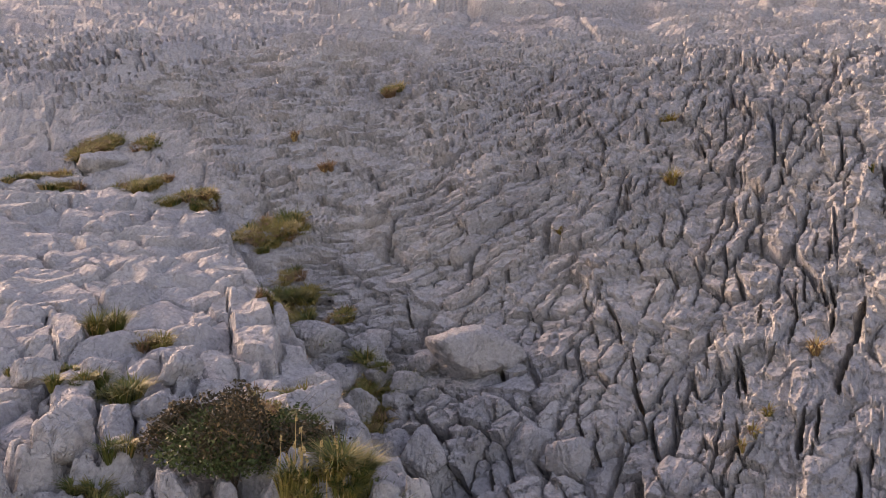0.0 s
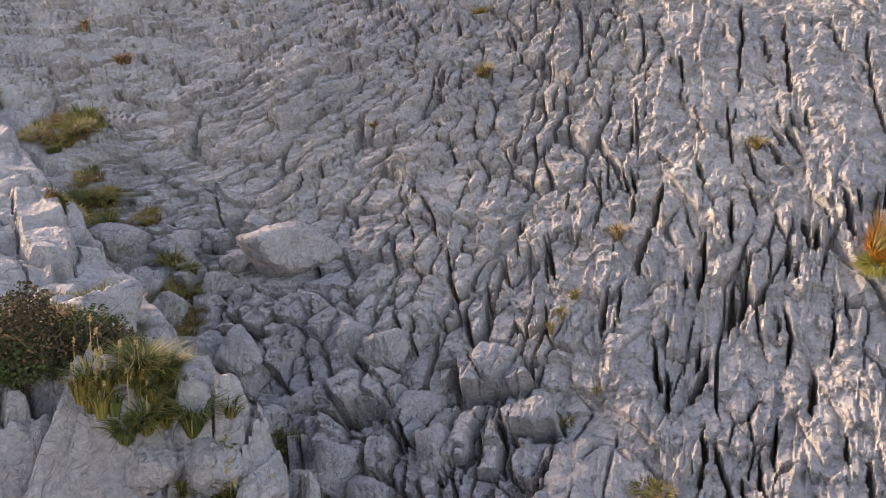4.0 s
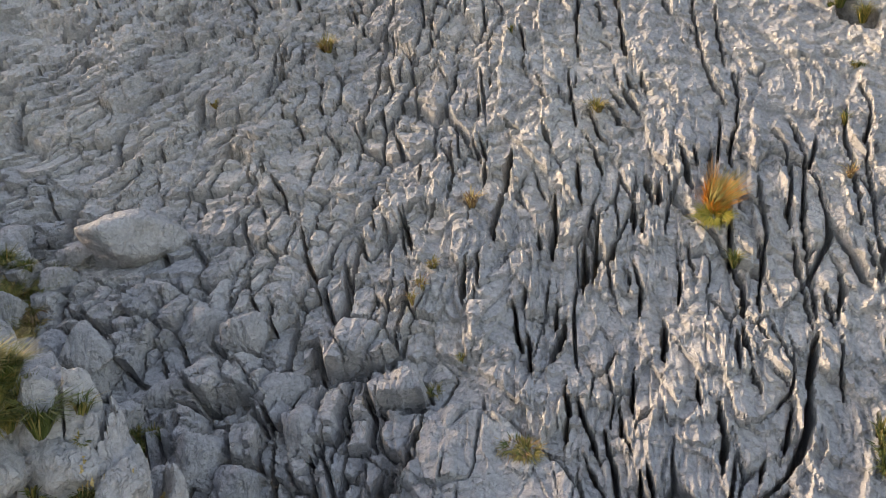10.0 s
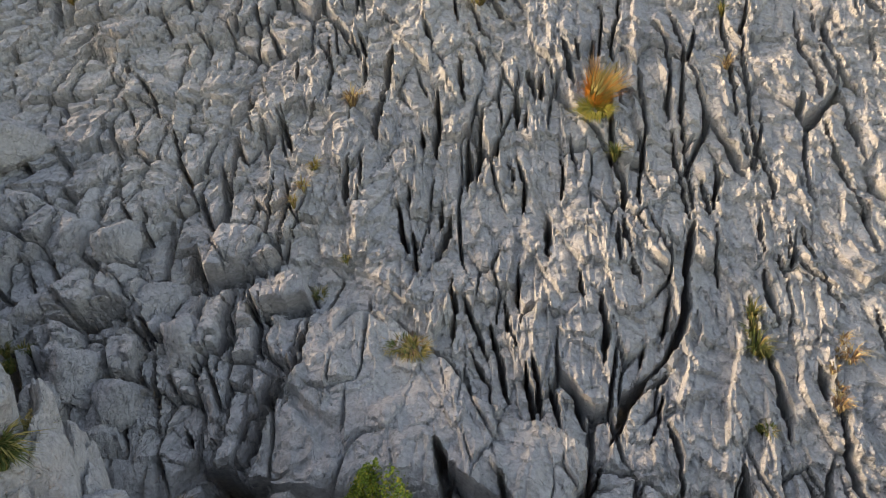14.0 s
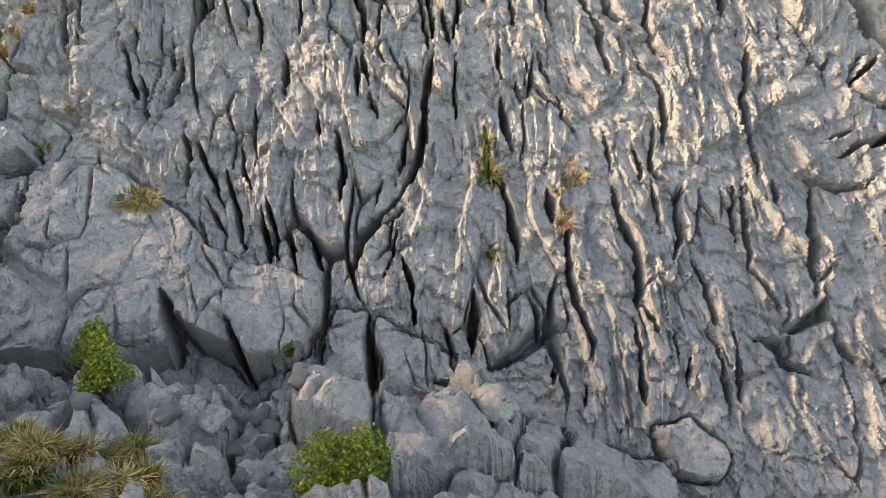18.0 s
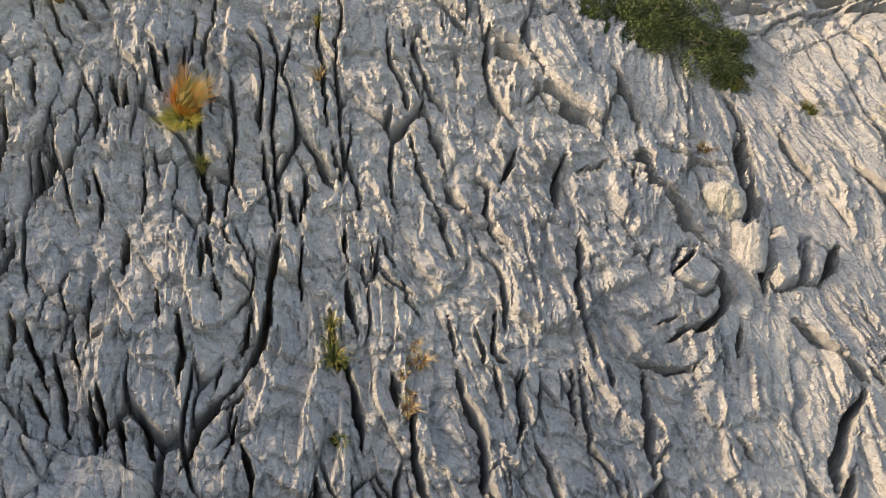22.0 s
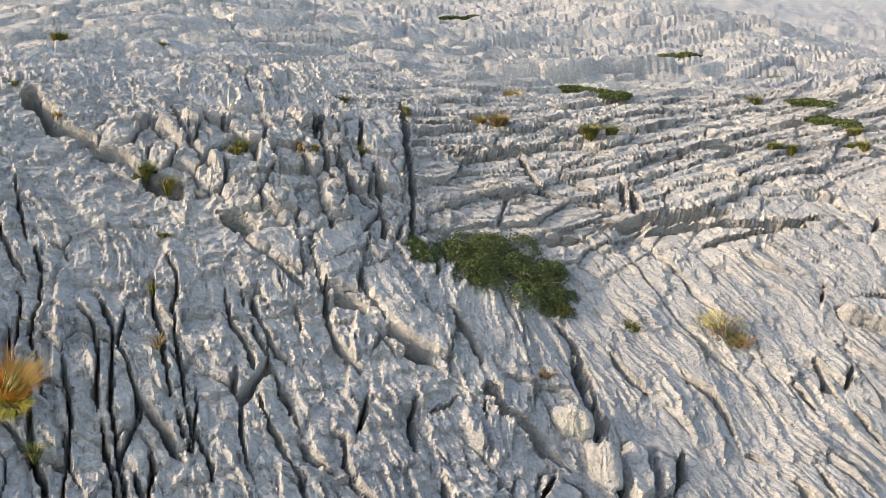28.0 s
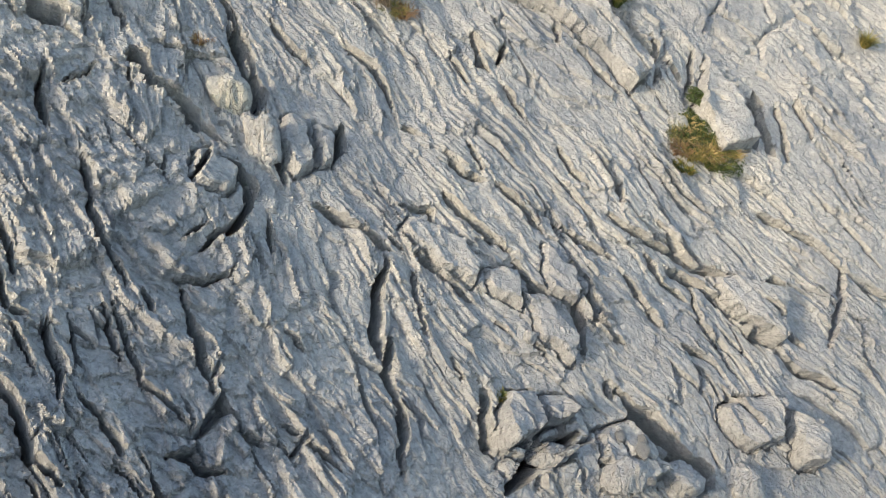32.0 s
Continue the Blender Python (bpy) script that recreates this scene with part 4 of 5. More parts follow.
def within(line, u, v):
    """Which places lie near an outline, with its edge roughened; how far from the edge, and on which side."""
    low, high = line.min(0) - 0.15, line.max(0) + 0.15
    if low[0] > u.max() or high[0] < u.min() or low[1] > v.max() or high[1] < v.min():
        return (), 0, 0, 0, 0
    m = np.nonzero((u > low[0]) & (u < high[0]) & (v > low[1]) & (v < high[1]))[0]
    pu = u[m] + 0.035 * grad2(u[m] * 5, v[m] * 5, 45) + 0.012 * grad2(u[m] * 18, v[m] * 18, 46)
    pv = v[m] + 0.035 * grad2(u[m] * 5, v[m] * 5, 47) + 0.012 * grad2(u[m] * 18, v[m] * 18, 48)
    best, inside = np.full(len(m), 9.0), np.zeros(len(m), bool)
    for a, b in zip(line, np.roll(line, -1, 0)):
        ab = b - a
        t = np.clip(((pu - a[0]) * ab[0] + (pv - a[1]) * ab[1]) / max(ab @ ab, 1e-9), 0, 1)
        best = np.minimum(best, np.hypot(pu - a[0] - t * ab[0], pv - a[1] - t * ab[1]))
        if a[1] != b[1]:
            inside ^= ((a[1] > pv) != (b[1] > pv)) & (pu < (b[0] - a[0]) * (pv - a[1]) / (b[1] - a[1]) + a[0])
    return m, pu, pv, best, inside


def raised(u, v, h):
    for line, rise, run in SCARPS:
        low, high = line.min(0) - run, line.max(0) + run
        m = np.nonzero((u > low[0]) & (u < high[0]) & (v > low[1]) & (v < high[1]))[0]
        best, side = np.full(len(m), 9.0), np.zeros(len(m))
        for a, b in zip(line[:-1], line[1:]):
            ab = b - a
            du, dv = u[m] - a[0], v[m] - a[1]
            t = np.clip((du * ab[0] + dv * ab[1]) / (ab @ ab), 0, 1)
            d = np.hypot(du - t * ab[0], dv - t * ab[1])
            side = np.where(d < best, ab[0] * dv - ab[1] * du, side)
            best = np.minimum(best, d)
        h[m] += np.where(side > 0, rise * step(0.0, 0.07, best) * (1 - step(0.5 * run, run, best)), 0)
    for line, rise, often in RUBBLE:
        m, pu, pv, best, inside = within(line, u, v)
        if not len(m):
            continue
        top = step(0.0, 0.25, best) * inside
        f1, f2, who = cells(pu * often + 7, pv * often * 0.8, 71)
        g1, g2, who2 = cells(pu * often * 2.3 + 3, pv * often * 1.9, 73)
        blocks = (who - 0.35) * 1.2 * rise + rise * (step(0.0, 0.16, f2 - f1) - 1) * 1.3 + 0.35 * rise * who2 * step(0, 0.2, g2 - g1)
        h[m] = h[m] * (1 - 0.4 * top) + blocks * top
    for line, rise in PATCHES:
        m, pu, pv, best, inside = within(line, u, v)
        if not len(m):
            continue
        top = step(0.0, 0.03, best) * inside
        tilt = 0.5 * rise * fbm(pu * 1.4, pv * 1.4, 3, 49) + 0.05 * (1 - np.abs(grad2(pu * 7, pv * 2.5, 50))) ** 2 * step(-0.2, 0.3, grad2(pu * 2.2, pv * 2.2, 59))
        fall = (line[:, 1].max() - pv) / np.ptp(line[:, 1])
        bow = rise * (0.25 + 0.6 * fall) * (0.85 + 0.15 * step(0.0, 0.3, best)) + 0.6 * tilt
        h[m] = h[m] * (1 - 0.55 * top) + bow * top - 0.10 * (1 - step(0.0, 0.03, best)) * ~inside
    return h


def carve(u, v, h):
    left, right, foot, top = u.min(), u.max(), v.min(), v.max()
    for line, width, depth in CRACKS:
        low, high = line.min(0) - 0.25, line.max(0) + 0.25
        if low[0] > right or high[0] < left or low[1] > top or high[1] < foot:
            continue
        m = np.nonzero((u > low[0]) & (u < high[0]) & (v > low[1]) & (v < high[1]))[0]
        if not len(m):
            continue
        pu = u[m] + 0.015 * grad2(u[m] * 6, v[m] * 6, 41) + 0.014 * grad2(u[m] * 15, v[m] * 15, 42)
        pv = v[m] + 0.02 * grad2(u[m] * 6, v[m] * 6, 43)
        best, side = np.full(len(m), 9.0), np.zeros(len(m))
        for a, b in zip(line[:-1], line[1:]):
            ab = b - a
            du, dv = pu - a[0], pv - a[1]
            t = np.clip((du * ab[0] + dv * ab[1]) / max(ab @ ab, 1e-9), 0, 1)
            d = np.hypot(du - t * ab[0], dv - t * ab[1])
            side = np.where(d < best, (ab[0] * dv - ab[1] * du) * (1 if ab[1] < 0 else -1), side)
            best = np.minimum(best, d)
        wide = width * np.clip(0.9 + 0.8 * grad2(u[m] * 4, v[m] * 4, 44), 0.4, 1.5)
        ends = np.minimum(np.hypot(pu - line[0][0], pv - line[0][1]), np.hypot(pu - line[-1][0], pv - line[-1][1]))
        wide = 0.9 * wide * (0.3 + 0.7 * step(0.0, 0.14, ends))
        rim = np.clip(best - wide, 0, 1)
        # the eastern lip stands up in fluted crests, the western one slopes in
        crest = (0.008 + 0.045 * np.abs(grad2(u[m] * 17, v[m] * 4, 40))) * np.exp(-rim / 0.07)
        h[m] += np.where(side > 0, crest, -0.03 * np.exp(-rim / 0.05)) * (min(1.0, width / 0.02) if width < 0.06 else 0.2)
        h[m] -= depth * (1 - step(0.5 * wide, 1.1 * wide, best))
    return h


def surface(x, y, near=1.0, cut=True):
    """Points of the real ground over plan places; cut: with its fissures."""
    z, broken = base(x, y)
    z = layered(x, y, z, broken)
    u, v = slab_axes(x, y)
    s = x * DIP[0] + y * DIP[1]
    away_ = step(10.4, 12.6, s + 0.12 * np.clip(np.abs(u) - 4, 0, 9))
    h = (karren(u, v, near) * (1 - 0.85 * away_) + ledges(x, y, u, s) * away_) * (1 - broken) + boulders(x, y) * broken
    h = raised(u, v, h)
    h = carve(u, v, h) if cut else h
    h = np.maximum(h, -0.9) * step(0.3, 2.6, np.hypot(x - 0.4, y))
    up = np.maximum(broken, away_)
    # the relief stands square to the rock, which turns round at both ends of the slab
    turn = 0.30 * np.clip((u - 4.8) / 2, 0, 1) - 0.22 * np.clip((-u - 4.2) / 2, 0, 1)
    gx, gy = 0.9004 * DIP[0] + turn * EAST[0], 0.9004 * DIP[1] + turn * EAST[1]
    long = np.sqrt(gx * gx + gy * gy + 1)
    out = np.stack([-gx / long, -gy / long, 1 / long]) * (1 - up) + np.array((0, 0, 1.0))[:, None] * up
    return x + out[0] * h, y + out[1] * h, z + out[2] * h


def ground_sheet():
    fine = np.arange(31.0, -109.0, -0.108)
    turn = np.radians(np.concatenate([fine, np.arange(-113.0, -326.0, -6.0), [31.0 - 360.0]]))
    reach = np.concatenate([np.linspace(0.0, 2.8, 15), np.linspace(2.83, 4.38, 62), np.linspace(4.4, 10.5, 650), np.linspace(10.52, 15.0, 180), 15.03 * (32 / 15.03) ** np.linspace(0, 1, 150), 32.5 * (420 / 32.5) ** np.linspace(0, 1, 60)])
    n, m = len(turn), len(reach)
    co = np.empty((n, m, 3), np.float32)
    for i in range(0, n, 110):
        for j in range(0, m, 180):
            a, r = turn[i:i + 110, None], reach[None, j:j + 180]
            place = surface((0.4 - np.sin(a) * r).ravel(), (np.cos(a) * r).ravel(), np.broadcast_to(1 - step(11, 20, r), (a.shape[0], r.shape[1])).ravel())
            co[i:i + 110, j:j + 180] = np.stack(place, -1).reshape(a.shape[0], r.shape[1], 3)
    co = co.reshape(-1, 3)
    a = (np.arange(n - 1)[:, None] * m + np.arange(m - 1)[None]).ravel()
    quads = np.stack([a, a + 1, a + m + 1, a + m], -1).astype(np.int32)
    mesh = bpy.data.meshes.new("ground")
    mesh.vertices.add(len(co))
    mesh.vertices.foreach_set("co", co.ravel())
    mesh.loops.add(quads.size)
    mesh.loops.foreach_set("vertex_index", quads.ravel())
    mesh.polygons.add(len(quads))
    mesh.polygons.foreach_set("loop_start", np.arange(0, quads.size, 4, dtype=np.int32))
    mesh.update(calc_edges=True)
    mesh.polygons.foreach_set("use_smooth", np.ones(len(quads), bool))
    mesh.set_sharp_from_angle(angle=radians(32))
    mesh.materials.append(LIMESTONE)
    return tagged(new("ground", mesh), "grey fissured limestone pavement, a dipping slab cut by runnels", "rock ground", kind="structure")


ground_sheet()


def spot(x, y, cut=True):
    a, b, c = surface(np.array([float(x)]), np.array([float(y)]), 1.0, cut)
    return Vector((float(a[0]), float(b[0]), float(c[0])))


def facing(x, y):
    """The turn about the vertical that sets a thing square to the way from the path."""
    return math.atan2(-(x - 0.7), y + 0.1)


# ---- loose rocks ----
def rock_mesh(seed, size, cuts=13, fine=5, rough=0.11, material=None):
    rng = random.Random(seed)
    bm = bmesh.new()
    bmesh.ops.create_icosphere(bm, subdivisions=fine, radius=1.0)
    planes = []
    turn = Euler((rng.uniform(-0.6, 0.6), rng.uniform(-0.6, 0.6), rng.uniform(-0.8, 0.8))).to_matrix()
    for k in range(cuts):
        d = Vector([(1, 0, 0), (-1, 0, 0), (0, 1, 0), (0, -1, 0), (0, 0, 1), (0, 0, -1)][k]) if k < 6 else Vector((rng.gauss(0, 1), rng.gauss(0, 1), rng.gauss(0.3, 0.8))).normalized()
        d = (turn @ d + Vector((rng.gauss(0, 0.22), rng.gauss(0, 0.22), rng.gauss(0, 0.18)))).normalized()
        planes.append((d, rng.uniform(0.6, 0.95) if k < 6 else rng.uniform(0.7, 0.92)))
    shift = Vector((rng.uniform(-50, 50), rng.uniform(-50, 50), rng.uniform(-50, 50)))
    big = max(size)
    for v in bm.verts:
        d = v.co.normalized()
        r = (sum((max(d.dot(n_), 0) / far_) ** 11 for n_, far_ in planes) + 0.02) ** (-1 / 11)
        p = Vector((d.x * size[0], d.y * size[1], d.z * size[2])) * r
        w = noise.fractal(p * (2.2 / big) + shift, 0.7, 2.1, 5)
        g = 1 - abs(noise.noise(Vector((p.x * 22, p.y * 22, p.z * 5)) + shift))
        v.co = p * (1 + rough * w) + d * (0.02 * g * g * min(big / 0.2, 1.3))
    mesh = bpy.data.meshes.new("rock")
    bm.to_mesh(mesh)
    bm.free()
    mesh.polygons.foreach_set("use_smooth", np.ones(len(mesh.polygons), bool))
    mesh.materials.append(material or LIMESTONE)
    return mesh


ROCKS = [0]
ROCK_WORDS = {"boulder": "large grey limestone boulder lying on the slab", "pale": "pale limestone block with fine rain flutes", "rock": "weathered grey limestone rock among fissures"}


def rock(kind, x, y, wide, high):
    ROCKS[0] += 1
    rng = random.Random(ROCKS[0] * 7)
    size = (wide * 0.46, max(wide, high) * rng.uniform(0.32, 0.42), high * 0.5)
    mesh = rock_mesh(ROCKS[0] * 13, size, material=PALE if kind == "pale" else LIMESTONE)
    ob = new({"boulder": "boulder", "pale": "rock_block"}.get(kind, "rock"), mesh)
    p = spot(x, y)
    ob.matrix_world = Matrix.Translation(p + Vector((0, 0, size[2] * (0.55 if kind != "rock" else 0.1)))) @ Euler((rng.uniform(-0.15, 0.15), rng.uniform(-0.15, 0.15), facing(x, y) + rng.uniform(-0.25, 0.25))).to_matrix().to_4x4()
    tagged(ob, ROCK_WORDS[kind], "rock", "loose rocks")


# ---- plants ----
def leafy(name, a, b, dry=None, rough=0.6):
    def build(t, s):
        geo = t.nodes.new("ShaderNodeNewGeometry").outputs["Random Per Island"]
        stops = [(0.0, a), (0.75, b)] + ([(0.97, dry)] if dry else [])
        t.links.new(ramp(t, geo, *stops), s.inputs["Base Color"])
        s.inputs["Roughness"].default_value = rough
        s.inputs["Specular IOR Level"].default_value = 0.25
        s.inputs["Subsurface Weight"].default_value = 0.0
    return shader(name, build)


GREEN = leafy("grass_green", (0.045, 0.072, 0.018), (0.115, 0.135, 0.035), (0.28, 0.22, 0.08))
OLIVE = leafy("grass_olive", (0.13, 0.12, 0.03), (0.27, 0.22, 0.06), (0.36, 0.25, 0.09))
YELLOWGRASS = leafy("grass_yellow", (0.16, 0.17, 0.03), (0.36, 0.32, 0.06), (0.45, 0.30, 0.08))
STRAW = leafy("straw", (0.33, 0.24, 0.10), (0.50, 0.38, 0.17))
RUST = leafy("rust_blades", (0.40, 0.14, 0.02), (0.60, 0.25, 0.04), (0.58, 0.36, 0.10))
BROWN = leafy("dry_brown", (0.13, 0.08, 0.045), (0.28, 0.17, 0.09))
LEAF = leafy("leaf_green", (0.07, 0.12, 0.015), (0.19, 0.25, 0.03), (0.42, 0.36, 0.05))
NEEDLE = leafy("needle_green", (0.028, 0.045, 0.016), (0.07, 0.10, 0.03), (0.12, 0.13, 0.045))
YELLOW = leafy("leaf_yellow", (0.26, 0.26, 0.05), (0.48, 0.42, 0.08))
HEATH = leafy("heath_leaves", (0.035, 0.035, 0.018), (0.085, 0.065, 0.035), (0.20, 0.13, 0.06))
BARK = leafy("bark", (0.12, 0.09, 0.07), (0.20, 0.16, 0.12), rough=0.9)


def piece(name, verts, faces, material, parent, label=""):
    mesh = bpy.data.meshes.new(name)
    mesh.from_pydata(verts, [], faces)
    mesh.materials.append(material)
    ob = new(name, mesh)
    ob.parent = parent
    return tagged(ob, label) if label else ob


def blades(rng, count, rx, ry, tall, droop, width=0.005, lean=(0, 0)):
    verts, faces = [], []
    for _ in range(count):
        a, r = rng.uniform(0, 6.283), math.sqrt(rng.random())
        x, y = rx * r * math.cos(a), ry * r * math.sin(a)
        h = tall * rng.uniform(0.3, 1.1)
        o = a + rng.uniform(-0.7, 0.7)
        dx, dy = math.cos(o) * droop * h * rng.uniform(0.3, 1.1) + lean[0] * h, math.sin(o) * droop * h * rng.uniform(0.3, 1.1) + lean[1] * h
        sx, sy = -math.sin(o) * width, math.cos(o) * width
        k = len(verts)
        sag = rng.uniform(0.0, 0.45) * min(droop, 1.0)
        verts += [(x * 0.7 - sx, y * 0.7 - sy, -0.05), (x * 0.7 + sx, y * 0.7 + sy, -0.05),
                  (x + dx * 0.35 - sx * 0.8, y + dy * 0.35 - sy * 0.8, h * 0.55), (x + dx * 0.35 + sx * 0.8, y + dy * 0.35 + sy * 0.8, h * 0.55),
                  (x + dx, y + dy, h * (1.0 - sag))]
        faces += [(k, k + 1, k + 3, k + 2), (k + 2, k + 3, k + 4)]
    return verts, faces


def leaves(rng, count, rx, ry, tall, size, low=0.0):
    """Leaves through a lumpy dome."""
    verts, faces = [], []
    lumps = [(rng.uniform(-0.75, 0.75), rng.uniform(-0.75, 0.75), rng.uniform(0.35, 0.62), rng.uniform(0.45, 1.0)) for _ in range(9)]
    for _ in range(count):
        cx, cy, cr, ch = lumps[rng.randrange(9)]
        a, e = rng.uniform(0, 6.283), math.asin(rng.uniform(-0.1, 1))
        r = cr * rng.uniform(0.6, 1.05) * (1.25 if rng.random() < 0.12 else 1)
        p = Vector(((cx + r * math.cos(a) * math.cos(e)) * rx, (cy + r * math.sin(a) * math.cos(e)) * ry, max(low, ch * (0.45 + 0.55 * math.sin(e) * rng.uniform(0.7, 1.1))) * tall))
        d = Vector((rng.gauss(0, 1), rng.gauss(0, 1), rng.gauss(0.3, 0.8))).normalized()
        s = d.cross(Vector((rng.gauss(0, 1), rng.gauss(0, 1), rng.gauss(0, 1)))).normalized()
        f = size * rng.uniform(0.6, 1.25)
        k = len(verts)
        verts += [p - d * f * 0.5, p + s * f * 0.3 + d.cross(s) * f * 0.08, p + d * f * 0.6, p - s * f * 0.3 + d.cross(s) * f * 0.08]
        faces += [(k, k + 1, k + 2), (k, k + 2, k + 3)]
    return verts, faces


def twigs(rng, count, rx, ry, tall, width=0.005):
    verts, faces = [], []
    for _ in range(count):
        a, r = rng.uniform(0, 6.283), rng.uniform(0.3, 0.95)
        foot, tip = Vector((rng.gauss(0, 0.1) * rx, rng.gauss(0, 0.1) * ry, -0.04)), Vector((rx * r * math.cos(a), ry * r * math.sin(a), tall * rng.uniform(0.5, 1.0)))
        mid = foot.lerp(tip, 0.5) + Vector((rng.gauss(0, 0.08) * rx, rng.gauss(0, 0.08) * ry, tall * 0.12))
        for a_, b_, wa, wb in ((foot, mid, 1.0, 0.65), (mid, tip, 0.65, 0.25)):
            d = (b_ - a_).normalized()
            s = d.cross(Vector((0.3, 0.2, 1))).normalized()
            t = d.cross(s)
            k = len(verts)
            for p, w_ in ((a_, wa), (b_, wb)):
                verts += [p + (s * math.cos(q) + t * math.sin(q)) * width * w_ for q in (0, 2.094, 4.189)]
            faces += [(k + i, k + (i + 1) % 3, k + 3 + (i + 1) % 3, k + 3 + i) for i in range(3)]
    return verts, faces


PLANTS = [0]
PLANT_WORDS = {
    "tussock": ("grass_tussock", "rust-orange grass tussock drooping from a fissure, green at its foot", "grass"),
    "tuft": ("grass_tuft", "yellowing grass tuft rooted in the rock", "grass"),
    "green": ("grass_tuft", "green grass tuft growing in a fissure", "grass"),
    "dry": ("dry_tuft", "dry brown tuft on bare limestone", "grass"),
    "mat": ("grass_mat", "low olive and straw grass mat between rocks", "grass"),
    "stalks": ("grass_clump", "dark green clump with upright straw seed stalks", "grass"),
    "heath": ("heath_shrub", "dense brown-green dwarf shrub among boulders", "shrub"),
    "bush": ("leafy_bush", "small leafy yellow-green bush in a rocky gully", "shrub"),
    "twiggy": ("sparse_shrub", "sparse twiggy shrub with few yellow-green leaves", "shrub"),
    "juniper": ("juniper_mat", "dark green creeping shrub pressed to the rock", "shrub"),
    "yellowbush": ("sparse_shrub", "open shrub with yellow autumn leaves on the slab", "shrub"),
}


def plant(kind, x, y, wide, high):
    PLANTS[0] += 1
    rng = random.Random(PLANTS[0] * 31)
    name, words, sort = PLANT_WORDS[kind]
    root = new(name)
    lie = Matrix.Identity(4)
    if kind in ("mat", "juniper", "green", "tuft", "dry", "tussock"):
        e = 0.12
        z0, zx, zy = (float(base(np.array([x + a]), np.array([y + b]))[0][0]) for a, b in ((0, 0), (e, 0), (0, e)))
        up = Vector(((z0 - zx) / e, (z0 - zy) / e, 1)).normalized().lerp(Vector((0, 0, 1)), 0.15 if kind in ("mat", "juniper", "tussock") else 0.5)
        lie = Vector((0, 0, 1)).rotation_difference(up).to_matrix().to_4x4()
    root.matrix_world = Matrix.Translation(spot(x, y, False) + Vector((0, 0, -0.02))) @ lie @ Matrix.Rotation(facing(x, y), 4, "Z")
    tagged(root, words, sort, "plants in the rock")
    rx = wide * 0.5
    many = lambda per, least=14, most=900: int(min(most, max(least, per * wide * max(high, 0.08))))
    if kind == "tussock":
        def shifted(part, up):
            return [(p[0], p[1] + up, p[2]) for p in part[0]], part[1]
        piece("drooping_clump", *shifted(blades(rng, 620, rx * 0.45, 0.12, high * 0.34, 0.8, 0.0045, (0.35, 0.2)), 0.12), RUST, root, "rust-orange drooping blades")
        piece("wind_swept_clump", *shifted(blades(rng, 260, rx * 0.35, 0.10, high * 0.42, 0.6, 0.004, (0.7, 0.5)), 0.10), OLIVE, root, "olive blades blown sideways")
        piece("hanging_clump", *shifted(blades(rng, 420, rx * 0.6, 0.06, high * 0.26, 1.0, 0.0045, (-0.2, -0.5)), -0.02), YELLOWGRASS, root, "olive blades at the foot")
        piece("upright_clump", *shifted(blades(rng, 110, rx * 0.14, 0.08, high * 0.34, 0.4, 0.004, (-0.1, 0.6)), 0.30), BROWN, root, "dark brown old blades")
    elif kind in ("tuft", "green", "dry"):
        main, second = {"tuft": (OLIVE, BROWN), "green": (GREEN, OLIVE), "dry": (BROWN, STRAW)}[kind]
        low = high * 0.65
        for n_ in range(max(1, min(6, round(wide / max(high, 0.02) * 1.3)))):
            ox, oy = (rng.uniform(-0.7, 0.7) * rx, rng.uniform(-0.35, 0.5) * high) if n_ else (0, 0)
            v, f = blades(rng, many(2600, 40, 500), min(rx, 0.10) * 0.4, min(high, 0.12) * 0.3, max(low * rng.uniform(0.6, 1.1), 0.035), 0.95, 0.004, (0, -0.25))
            piece("clump", [(a + ox, b + oy, c) for a, b, c in v], f, main, root)
            if n_ % 2 == 0:
                v, f = blades(rng, many(1200, 20, 240), min(rx, 0.10) * 0.4, min(high, 0.12) * 0.3, max(low * rng.uniform(0.7, 1.2), 0.035), 1.1, 0.0035, (0, -0.3))
                piece("dead_clump", [(a + ox, b + oy, c) for a, b, c in v], f, second, root, "dry faded blades")
    elif kind == "mat":
        for n_ in range(max(4, min(26, int(wide / 0.03)))):
            ox, oy = rng.uniform(-0.9, 0.9) * rx, rng.uniform(-0.6, 0.6) * high
            v, f = blades(rng, 120, 0.07, 0.05, rng.uniform(0.05, 0.10) + 0.15 * high, 1.1, 0.0045, (0, -0.3))
            piece("clump", [(a + ox, b + oy, c) for a, b, c in v], f, (OLIVE, BROWN, GREEN, OLIVE, STRAW)[n_ % 5], root)
    elif kind == "stalks":
        for n_ in range(7):
            ox, oy = rng.uniform(-0.8, 0.8) * rx, rng.uniform(-0.5, 0.5) * rx
            v, f = blades(rng, 110, 0.03, 0.03, high * rng.uniform(0.2, 0.5), 1.0, 0.0045)
            piece("clump", [(a + ox, b + oy, c) for a, b, c in v], f, (GREEN, GREEN, OLIVE)[n_ % 3], root)
        for _ in range(9):
            v, f = blades(rng, 1, 0.001, 0.001, high * rng.uniform(0.75, 1.0), 0.12, 0.003)
            v2, f2 = leaves(rng, 26, 0.006, 0.006, high * 0.2, 0.014)
            ox, oy = rng.uniform(-rx, rx) * 0.8, rng.uniform(-rx, rx) * 0.4
            tip = v[-1]
            one = piece("stalk", [(a + ox, b + oy, c) for a, b, c in v], f, STRAW, root)
            piece("seed_head", [(p[0] + ox + tip[0], p[1] + oy + tip[1], tip[2] * 0.82 + p[2]) for p in v2], f2, STRAW, one, "pale straw seed head")
    elif kind == "heath":
